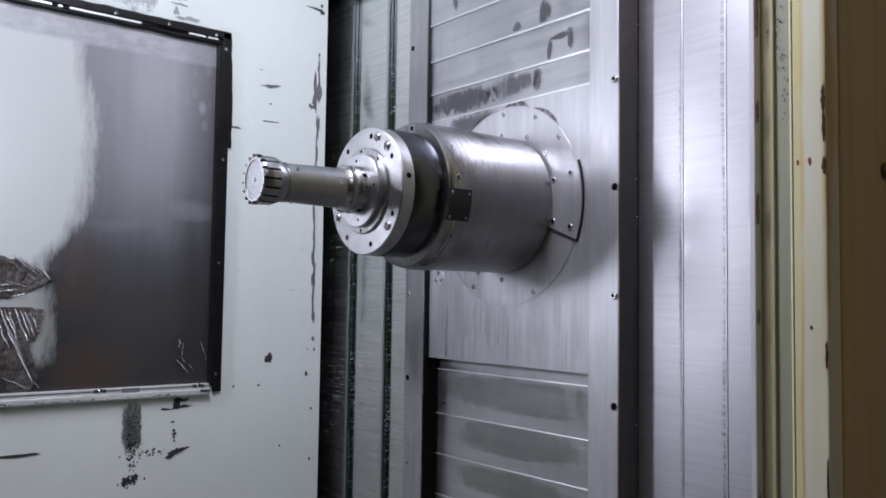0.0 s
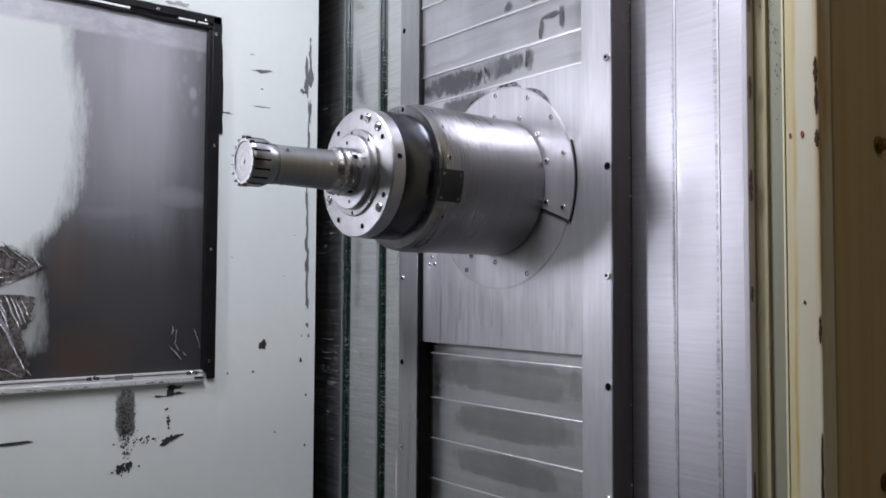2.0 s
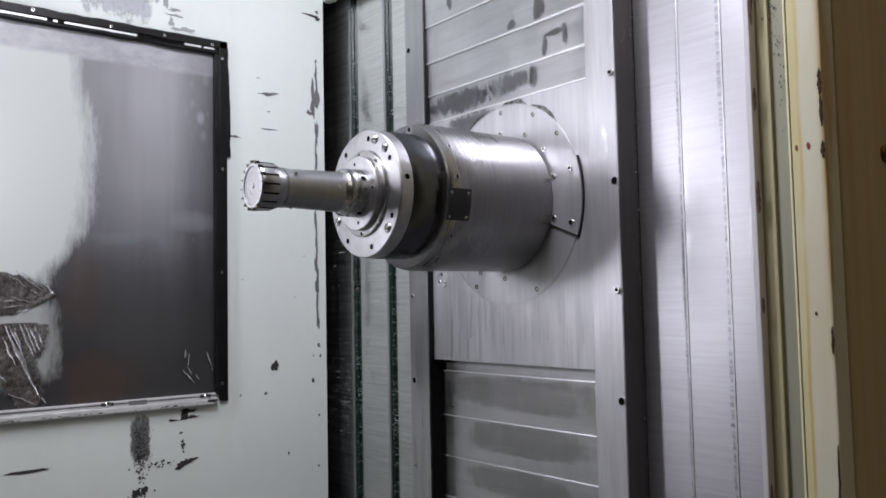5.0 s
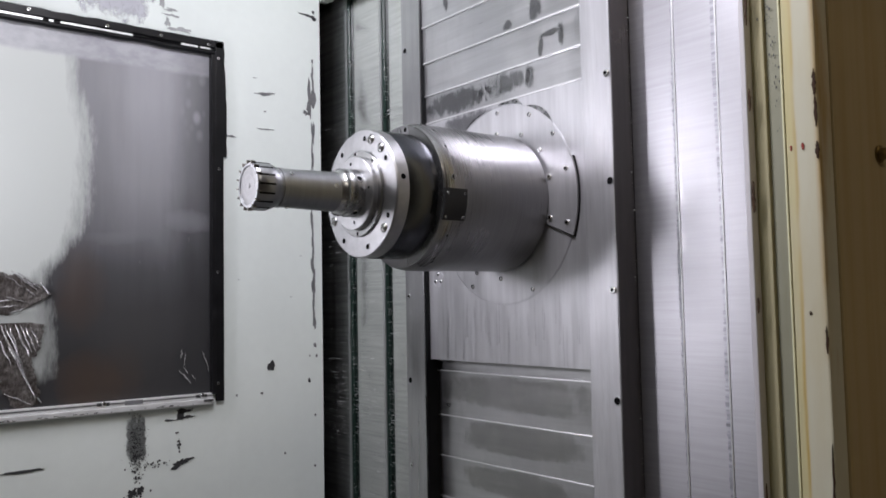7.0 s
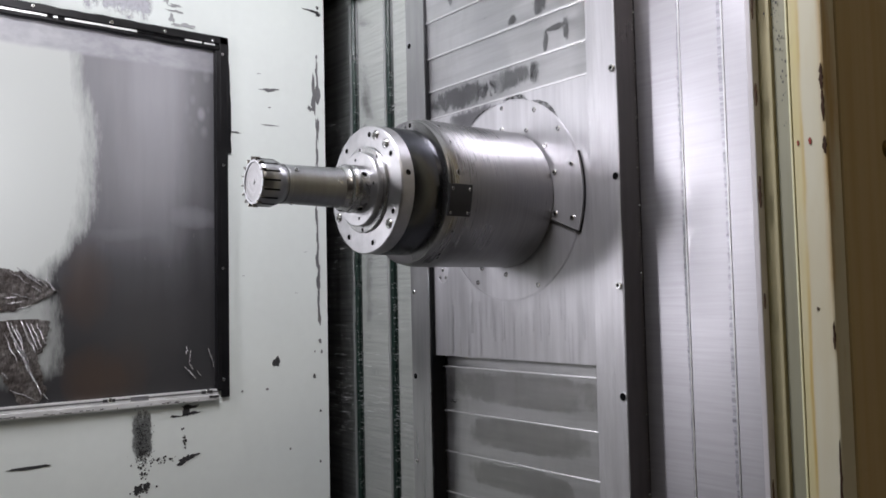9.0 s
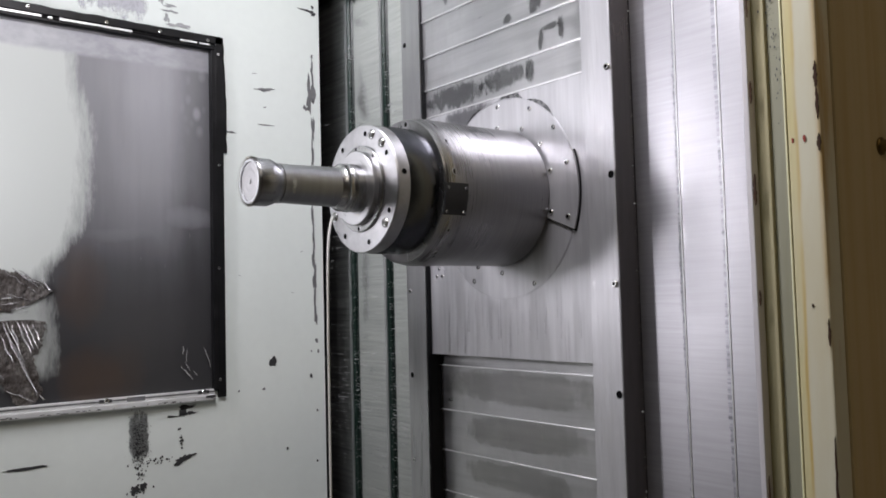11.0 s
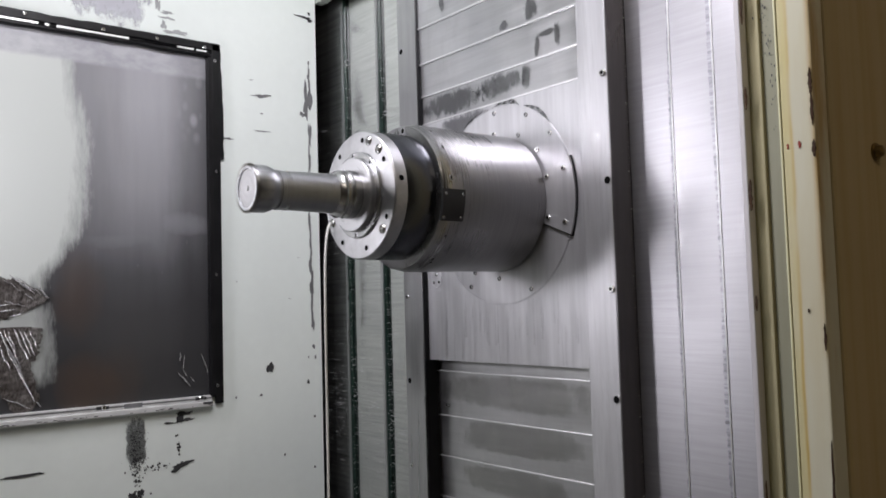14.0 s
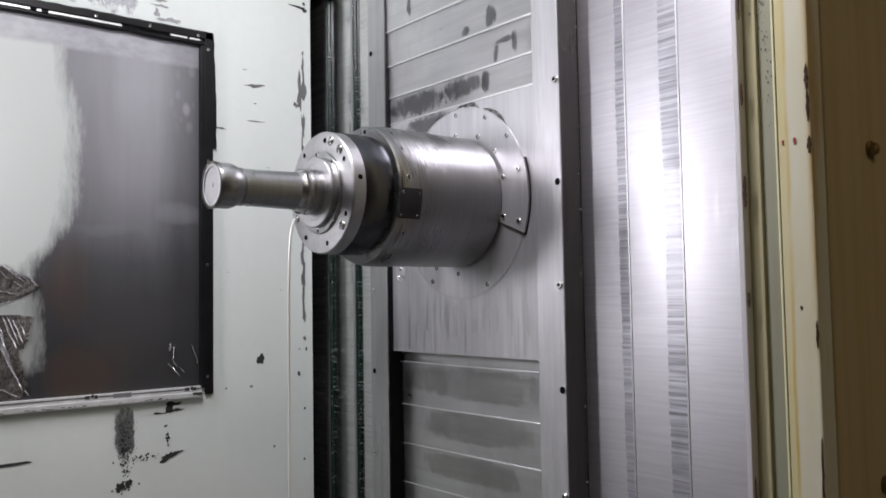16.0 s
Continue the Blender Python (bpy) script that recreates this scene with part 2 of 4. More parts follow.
def pane_material():
    """Scuffed sheet: a pale bloom of dried coolant with a frayed edge, a painted grey reflection that fades downwards,
    painted brown shapes low down.
    """
    n = Nodes("scuffed_window_sheet")
    sep = n.tree.nodes.new("ShaderNodeSeparateXYZ")
    n.tree.links.new(n.coords(), sep.inputs[0])
    x, z = sep.outputs[0], sep.outputs[2]
    wob = n.noise(5.0, 5)
    streak = n.noise(9.0, 5, (1, 1, 0.12))
    fray = n.noise(60, 5, (1, 1, 0.22), 0.7)
    fine = n.noise(28, 5, (1, 1, 0.6))

    def about(fac, amount):
        return n.maths("MULTIPLY", n.maths("SUBTRACT", fac, 0.5), amount)

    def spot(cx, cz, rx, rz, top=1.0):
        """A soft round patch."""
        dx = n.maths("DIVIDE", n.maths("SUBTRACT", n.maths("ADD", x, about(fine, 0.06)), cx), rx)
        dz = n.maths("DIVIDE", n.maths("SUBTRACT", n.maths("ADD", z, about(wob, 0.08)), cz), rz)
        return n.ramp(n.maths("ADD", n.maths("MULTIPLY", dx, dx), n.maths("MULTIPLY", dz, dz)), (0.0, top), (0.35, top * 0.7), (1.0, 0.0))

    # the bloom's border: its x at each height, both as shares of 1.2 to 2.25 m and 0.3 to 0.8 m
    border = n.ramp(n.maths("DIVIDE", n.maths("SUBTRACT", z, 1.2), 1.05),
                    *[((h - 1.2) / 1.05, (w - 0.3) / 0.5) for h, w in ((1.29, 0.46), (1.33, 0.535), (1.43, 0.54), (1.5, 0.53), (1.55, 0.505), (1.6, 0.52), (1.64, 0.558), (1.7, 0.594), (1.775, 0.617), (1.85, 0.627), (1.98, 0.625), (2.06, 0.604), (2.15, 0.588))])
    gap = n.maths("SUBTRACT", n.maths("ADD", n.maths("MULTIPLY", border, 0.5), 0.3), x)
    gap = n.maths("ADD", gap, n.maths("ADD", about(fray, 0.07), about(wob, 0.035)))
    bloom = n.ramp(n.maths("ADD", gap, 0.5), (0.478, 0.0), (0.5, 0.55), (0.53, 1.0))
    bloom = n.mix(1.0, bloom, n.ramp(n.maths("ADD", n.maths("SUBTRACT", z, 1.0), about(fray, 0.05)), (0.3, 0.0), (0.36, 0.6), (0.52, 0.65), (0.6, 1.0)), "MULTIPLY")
    # grey reflection painted into the colour, palest high up and in one broad column
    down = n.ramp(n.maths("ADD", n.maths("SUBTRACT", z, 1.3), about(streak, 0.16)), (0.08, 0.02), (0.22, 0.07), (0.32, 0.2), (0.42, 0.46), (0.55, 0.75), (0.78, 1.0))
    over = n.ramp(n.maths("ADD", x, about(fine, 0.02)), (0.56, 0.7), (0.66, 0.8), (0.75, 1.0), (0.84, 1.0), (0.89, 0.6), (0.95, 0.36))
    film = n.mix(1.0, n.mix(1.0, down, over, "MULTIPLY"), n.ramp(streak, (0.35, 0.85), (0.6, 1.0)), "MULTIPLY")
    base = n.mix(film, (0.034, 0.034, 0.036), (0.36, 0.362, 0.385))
    # Dim reflected shapes, put into the colour as brown, dark and pale spots.
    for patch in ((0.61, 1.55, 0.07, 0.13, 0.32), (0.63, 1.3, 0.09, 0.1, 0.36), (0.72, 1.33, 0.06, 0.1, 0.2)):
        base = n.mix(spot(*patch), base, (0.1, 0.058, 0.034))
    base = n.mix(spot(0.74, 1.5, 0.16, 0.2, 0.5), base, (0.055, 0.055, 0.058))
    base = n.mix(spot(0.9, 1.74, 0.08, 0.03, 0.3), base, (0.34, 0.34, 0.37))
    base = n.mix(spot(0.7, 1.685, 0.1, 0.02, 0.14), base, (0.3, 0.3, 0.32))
    # dried drops in the upper corner
    cells = n.tree.nodes.new("ShaderNodeTexVoronoi")
    cells.inputs["Scale"].default_value = 34
    n.tree.links.new(n.coords((1, 1, 0.6)), cells.inputs["Vector"])
    drops = n.mix(1.0, n.ramp(cells.outputs["Distance"], (0.2, 0.55), (0.5, 0.0)), spot(0.92, 2.07, 0.05, 0.12), "MULTIPLY")
    base = n.mix(drops, base, (0.4, 0.4, 0.43))
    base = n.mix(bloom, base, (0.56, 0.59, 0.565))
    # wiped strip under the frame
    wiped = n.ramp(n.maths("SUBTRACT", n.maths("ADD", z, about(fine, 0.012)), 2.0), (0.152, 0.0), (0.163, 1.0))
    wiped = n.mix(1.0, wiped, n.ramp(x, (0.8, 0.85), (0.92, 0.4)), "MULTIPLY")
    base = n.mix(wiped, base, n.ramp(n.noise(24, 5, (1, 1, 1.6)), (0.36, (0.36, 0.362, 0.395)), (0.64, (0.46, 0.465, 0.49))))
    n.set(Base_Color=base, Roughness=n.ramp(fray, (0.2, 0.23), (0.8, 0.28)), Specular_IOR_Level=0.6)
    return n.mat


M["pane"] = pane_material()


# ---- mesh helpers ----
def mesh_of(bm, name, mats, smooth=False):
    me = bpy.data.meshes.new(name)
    if smooth:
        for f in bm.faces:
            f.smooth = True
        for e in bm.edges:
            if len(e.link_faces) == 2 and e.calc_face_angle(0) > 0.6:
                e.smooth = False
    bm.to_mesh(me)
    bm.free()
    for m in mats if isinstance(mats, (list, tuple)) else [mats]:
        me.materials.append(m)
    return me


def thing(name, label, category, group="", kind="", at=(0, 0, 0)):
    ob = new(name)
    ob.empty_display_size = 0.05
    ob.location = at
    return tagged(ob, label, category, group, kind)


def part(name, bm, material, parent, label="", smooth=False):
    ob = new(name, bm if isinstance(bm, bpy.types.Mesh) else mesh_of(bm, name, material, smooth))
    ob.parent = parent
    if label:
        ob["label"] = label
    return ob


def solid(name, bm, material, label, category, kind="", smooth=False, group=""):
    return tagged(new(name, mesh_of(bm, name, material, smooth)), label, category, group, kind)


def box(lo, hi, bevel=0.0, bm=None, segments=2):
    own = bmesh.new()
    bmesh.ops.create_cube(own, size=1.0)
    for v in own.verts:
        for i in range(3):
            v.co[i] = lo[i] if v.co[i] < 0 else hi[i]
    if bevel:
        bmesh.ops.bevel(own, geom=own.edges[:], offset=bevel, segments=segments, affect="EDGES", profile=0.6)
    bmesh.ops.recalc_face_normals(own, faces=own.faces[:])
    if bm is None:
        return own
    me = bpy.data.meshes.new("tmp")
    own.to_mesh(me)
    own.free()
    bm.from_mesh(me)
    bpy.data.meshes.remove(me)
    return bm


def ubox(x0, x1, y0, y1, z0, z1, bevel=0.0, bm=None):
    """A box between plan numbers."""
    return box(P(min(x0, x1), min(y0, y1), min(z0, z1)), P(max(x0, x1), max(y0, y1), max(z0, z1)), bevel, bm)


def lathe(profile, segs=64, bm=None):
    """Turns (x, radius) pairs, in metres, round the x axis."""
    bm = bm or bmesh.new()
    rings = []
    for x, r in profile:
        if r <= 1e-6:
            rings.append([bm.verts.new((x, 0, 0))])
        else:
            rings.append([bm.verts.new((x, r * math.cos(TAU * k / segs), r * math.sin(TAU * k / segs))) for k in range(segs)])
    for a, b in zip(rings, rings[1:]):
        for k in range(segs):
            j = (k + 1) % segs
            if len(a) == 1 and len(b) == 1:
                continue
            if len(a) == 1:
                bm.faces.new((a[0], b[k], b[j]))
            elif len(b) == 1:
                bm.faces.new((a[k], a[j], b[0]))
            else:
                bm.faces.new((a[k], a[j], b[j], b[k]))
    bmesh.ops.recalc_face_normals(bm, faces=bm.faces[:])
    return bm


def screw_mesh(r, proud=0.3, socket=0.5):
    """A socket-head screw that looks along -x, with a dark recess."""
    bm = lathe([(0.0, r), (-r * proud, r), (-r * (proud + 0.22), r * 0.82), (-r * (proud + 0.22), r * socket), (-r * 0.06, r * socket * 0.92), (-r * 0.06, 0)], 14)
    me = mesh_of(bm, "screw", [M["chrome"], M["socket"]], True)
    for p in me.polygons:
        if math.hypot(p.center.y, p.center.z) < r * socket * 0.99:
            p.material_index = 1
    return me


def hole_mesh(r):
    """A bore: a near-flat disc, its shaded depth put into dark colour, with a thin bright rim."""
    bm = lathe([(0.002, r * 1.25), (-0.0006, r * 1.2), (-0.0008, r), (-0.0002, r * 0.96), (-0.0001, 0)], 16)
    me = mesh_of(bm, "bore", [M["bright"], M["socket"]], True)
    for p in me.polygons:
        if math.hypot(p.center.y, p.center.z) < r * 0.97:
            p.material_index = 1
    return me


SCREW = {"small": screw_mesh(0.0045), "mid": screw_mesh(0.0062), "big": screw_mesh(0.0075, 0.5)}
HOLE = {"small": hole_mesh(0.0035), "mid": hole_mesh(0.0075)}


def put(name, me, parent, at, turn=None, label=""):
    ob = part(name, me, None, parent, label)
    ob.matrix_basis = Matrix.Translation(at) @ (turn or Matrix.Identity(4))
    return ob


# ---- enclosure ----
YW = 1.745          # face of the window wall
W_L, W_R, W_B = -0.06, 0.764, -0.206   # window opening


BEND = 0.775         # the wall sheet beside the window is bent a little inwards from here on


def on_wall(x, z, proud=0.0):
    """A place on the window wall, which bends towards the covers."""
    k = 1 - 0.0055 * min(1.0, max(0.0, (x - BEND) / (1.012 - BEND)))
    return P(x * k, YW * k, z * k) + Vector((0, -proud, 0))


def bent_sheet(x1, z0, z1, thick):
    bm = bmesh.new()
    rows = []
    for k in range(9):
        x = BEND + (x1 - BEND) * k / 8
        a, b = on_wall(x, 0), on_wall(x, 0)
        rows.append([bm.verts.new((q.x, q.y + d, EYE + U * z)) for q, d, z in ((a, 0, z1), (a, 0, z0), (b, thick * U, z0), (b, thick * U, z1))])
    for p, q in zip(rows, rows[1:]):
        for i in range(4):
            bm.faces.new((p[i], p[(i + 1) % 4], q[(i + 1) % 4], q[i]))
    for r in (rows[0], rows[-1]):
        bm.faces.new(r)
    bmesh.ops.recalc_face_normals(bm, faces=bm.faces[:])
    return bm


def wall_with_window():
    wall = thing("wall_north", "white painted machine wall with chipped paint and a window", "wall", kind="structure")
    e = 0.017
    part("wall_panel", ubox(-1.0, W_L + e, YW, YW + 0.03, -0.9, 1.1), M["wall"], wall)
    part("wall_panel", ubox(W_R - e, BEND, YW, YW + 0.03, -0.9, 1.1), M["wall"], wall)
    part("wall_panel", bent_sheet(1.012, -0.9, 1.1, 0.03), M["wall"], wall)
    part("wall_panel", ubox(W_L + e, W_R - e, YW, YW + 0.03, -0.9, W_B + e), M["wall"], wall)
    part("wall_panel", ubox(W_L + e, W_R - e, YW, YW + 0.03, 0.57, 1.1), M["wall"], wall)
    return wall


def blob(seed, cx, cz, w, h, rag=0.35, n=28, lean=0.0):
    """A ragged flat patch on the window wall, a little proud of it."""
    rnd = random.Random(seed)
    bm = bmesh.new()
    ph = [rnd.uniform(0, TAU) for _ in range(6)]
    ring = []
    for k in range(n):
        a = TAU * k / n
        r = 1 + rag * (math.sin(2 * a + ph[0]) * 0.4 + math.sin(3 * a + ph[1]) * 0.35 + math.sin(5 * a + ph[2]) * 0.3 + math.sin(9 * a + ph[3]) * 0.25) + rnd.uniform(-rag, rag) * 0.25
        r = max(0.25, r)
        dx, dz = math.cos(a) * r * w / 2, math.sin(a) * r * h / 2
        ring.append((cx + dx + lean * dz, cz + dz))
    front = [bm.verts.new(on_wall(x, z, 0.0012)) for x, z in ring]
    back = [bm.verts.new(on_wall(x, z, -0.001)) for x, z in ring]
    bm.faces.new(front)
    for k in range(n):
        bm.faces.new((front[k], back[k], back[(k + 1) % n], front[(k + 1) % n]))
    bmesh.ops.recalc_face_normals(bm, faces=bm.faces[:])
    return bm


def speckle(seed, cx, cz, w, h, count, size):
    """Many small spatters in one mesh."""
    rnd = random.Random(seed)
    bm = bmesh.new()
    for k in range(count):
        x, z = rnd.gauss(cx, w / 2.4), rnd.gauss(cz, h / 2.4)
        s = size * rnd.uniform(0.35, 1.2)
        n = 7
        vs = [bm.verts.new(on_wall(x + s * math.cos(TAU * i / n) * rnd.uniform(0.6, 1), z + s * 1.2 * math.sin(TAU * i / n) * rnd.uniform(0.6, 1), 0.001 + 0.00001 * k)) for i in range(n)]
        bm.faces.new(vs)
    return bm


wall_north = wall_with_window()
BARE = [
    # x, z, width, height, raggedness, lean
    (0.867, 0.486, 0.038, 0.007, 0.6, 1.6), (0.867, 0.445, 0.006, 0.003, 0.4, 0), (0.867, 0.404, 0.04, 0.0025, 0.4, 0), (0.782, 0.379, 0.02, 0.005, 0.6, 0),
    (0.986, 0.489, 0.016, 0.085, 0.75, 0.05), (0.991, 0.545, 0.006, 0.05, 0.6, 0), (0.991, 0.582, 0.005, 0.009, 0.4, 0), (0.974, 0.455, 0.014, 0.012, 0.7, 0),
    (0.991, 0.41, 0.007, 0.06, 0.6, 0), (0.989, 0.35, 0.005, 0.07, 0.7, 0), (0.987, 0.29, 0.004, 0.05, 0.6, 0), (0.986, 0.2, 0.006, 0.06, 0.6, 0), (0.988, 0.15, 0.005, 0.06, 0.6, 0),
    (0.987, 0.1, 0.006, 0.06, 0.6, 0), (0.989, 0.05, 0.008, 0.06, 0.6, 0), (0.988, 0.0, 0.005, 0.06, 0.6, 0), (0.99, -0.035, 0.006, 0.045, 0.6, 0),
    (0.991, -0.093, 0.007, 0.01, 0.35, 0), (0.995, -0.118, 0.004, 0.009, 0.3, 0), (0.977, -0.117, 0.003, 0.004, 0.3, 0), (0.795, -0.194, 0.004, 0.005, 0.3, 0), (0.855, -0.194, 0.006, 0.006, 0.3, 0),
]
GREASE = [
    (0.983, 0.692, 0.034, 0.007, 0.6, -1.6), (0.996, 0.686, 0.01, 0.009, 0.5, 0), (0.995, 0.703, 0.007, 0.007, 0.4, 0), (0.878, -0.135, 0.018, 0.021, 0.35, 0), (0.975, -0.174, 0.006, 0.011, 0.3, 0),
    (0.99, -0.255, 0.004, 0.006, 0.3, 0), (0.911, -0.333, 0.004, 0.005, 0.3, 0), (0.988, -0.371, 0.004, 0.006, 0.3, 0), (0.676, -0.216, 0.036, 0.008, 0.6, 0.9), (0.68, -0.23, 0.03, 0.007, 0.6, 0.9),
    (0.645, -0.233, 0.02, 0.004, 0.5, 0.3), (0.668, -0.224, 0.012, 0.022, 0.6, 0), (0.67, -0.323, 0.03, 0.018, 0.6, 0.9), (0.367, -0.3, 0.078, 0.0055, 0.25, 3.0), (0.567, -0.372, 0.016, 0.016, 0.5, 0), (0.585, -0.368, 0.012, 0.018, 0.5, 0),
]
FLAKES = [(0.648, 0.639, 0.024, 0.006, 0.7, 0), (0.65, 0.627, 0.028, 0.005, 0.7, 0), (0.667, 0.599, 0.045, 0.009, 0.7, 0), (0.641, 0.611, 0.008, 0.022, 0.7, 0), (0.66, 0.69, 0.05, 0.012, 0.7, -1.0), (0.628, 0.655, 0.01, 0.03, 0.6, 0)]
for k, (cx, cz, w, h, rag, lean) in enumerate(BARE):
    part("paint_chip", blob(k, cx, cz, w, h, rag, lean=lean), M["chip"], wall_north)
for k, (cx, cz, w, h, rag, lean) in enumerate(GREASE):
    part("grease_mark", blob(40 + k, cx, cz, w, h, rag, lean=lean), M["soot"], wall_north)
for k, (cx, cz, w, h, rag, lean) in enumerate(FLAKES):
    part("paint_chip", blob(70 + k, cx, cz, w, h, rag, lean=lean), M["flake"], wall_north)
part("faded_patch", ubox(0.42, 0.63, YW - 0.0006, YW + 0.0004, 0.59, 0.9), M["dull"], wall_north, "dull grey patch of worn paint")
part("grease_smudge", ubox(0.555, 0.599, YW - 0.0008, YW + 0.0004, -0.315, -0.212), M["smudge"], wall_north, "dark airy smudge")
for k, (cx, cz, w, h, c, s) in enumerate([(0.576, -0.268, 0.022, 0.055, 420, 0.0011), (0.58, -0.305, 0.018, 0.03, 110, 0.0016), (0.58, -0.345, 0.01, 0.03, 20, 0.0026), (0.572, -0.372, 0.022, 0.012, 30, 0.0024), (0.664, -0.278, 0.005, 0.035, 14, 0.0028), (0.612, -0.318, 0.04, 0.009, 26, 0.0022)]):
    tagged(part("grease_spatter", speckle(100 + k, cx, cz, w, h, c, s), M["soot"], wall_north), kind="stuff")


HAIRS = [(0.842, 0.52, 0.01), (0.9, 0.3, 0.006), (0.955, 0.115, 0.005), (0.8, 0.06, 0.004), (0.93, 0.02, 0.006)]
for k, (cx, cz, w) in enumerate(HAIRS):
    part("hair_scratch", blob(140 + k, cx, cz, w, 0.0016, 0.5, lean=random.Random(k).uniform(-4, 4)), M["flake"], wall_north)


# lifted film: from, to, widths, taper
SCRAPS = [((0.29, 0.034), (0.416, 0.032), 0.085, 0.004, 2.2), ((0.352, -0.022), (0.352, -0.092), 0.1, 0.07, 2.0), ((0.335, -0.075), (0.378, -0.182), 0.085, 0.045, 1.0)]
CREASES = [
    ((0.3274, -0.0257), (0.3869, -0.1645), 0.0036), ((0.3434, -0.0315), (0.3584, -0.0849), 0.0024), ((0.3513, -0.0247), (0.3763, -0.0859), 0.003), ((0.3692, -0.0306), (0.3877, -0.0776), 0.0022),
    ((0.3336, -0.1531), (0.3805, -0.1765), 0.0018), ((0.32, -0.1177), (0.3287, -0.1319), 0.0024), ((0.3902, -0.1648), (0.4, -0.175), 0.002),
    ((0.3437, 0.0762), (0.3882, 0.0405), 0.003), ((0.3948, 0.0549), (0.4101, 0.0313), 0.0024), ((0.3701, 0.0406), (0.3867, 0.0297), 0.002), ((0.3221, 0.0181), (0.3444, 0.0213), 0.0024), ((0.3254, 0.0076), (0.3541, 0.0106), 0.0016),
    ((0.3345, -0.0262), (0.3652, -0.1021), 0.002), ((0.3391, -0.0598), (0.3745, -0.1402), 0.0024), ((0.3232, -0.0467), (0.3451, -0.1025), 0.002), ((0.3602, -0.0251), (0.3811, -0.0787), 0.0018), ((0.3788, -0.0301), (0.3942, -0.0702), 0.0016),
    ((0.3553, 0.0722), (0.3981, 0.0388), 0.0018), ((0.3322, 0.0697), (0.3633, 0.0452), 0.0016), ((0.4012, 0.0462), (0.4131, 0.0302), 0.0016), ((0.3352, 0.0273), (0.3702, 0.0172), 0.0014), ((0.3401, -0.0021), (0.3722, 0.0043), 0.0014),
    ((0.6802, -0.0951), (0.6773, -0.1231), 0.0014), ((0.6751, -0.1222), (0.6852, -0.1402), 0.0014), ((0.6941, -0.1411), (0.7012, -0.1533), 0.0012),
    ((0.6723, -0.0884), (0.6701, -0.1058), 0.002), ((0.6666, -0.1299), (0.6917, -0.1595), 0.002), ((0.7175, -0.0943), (0.7286, -0.1232), 0.0016), ((0.7286, -0.1197), (0.7308, -0.1376), 0.0012),
]


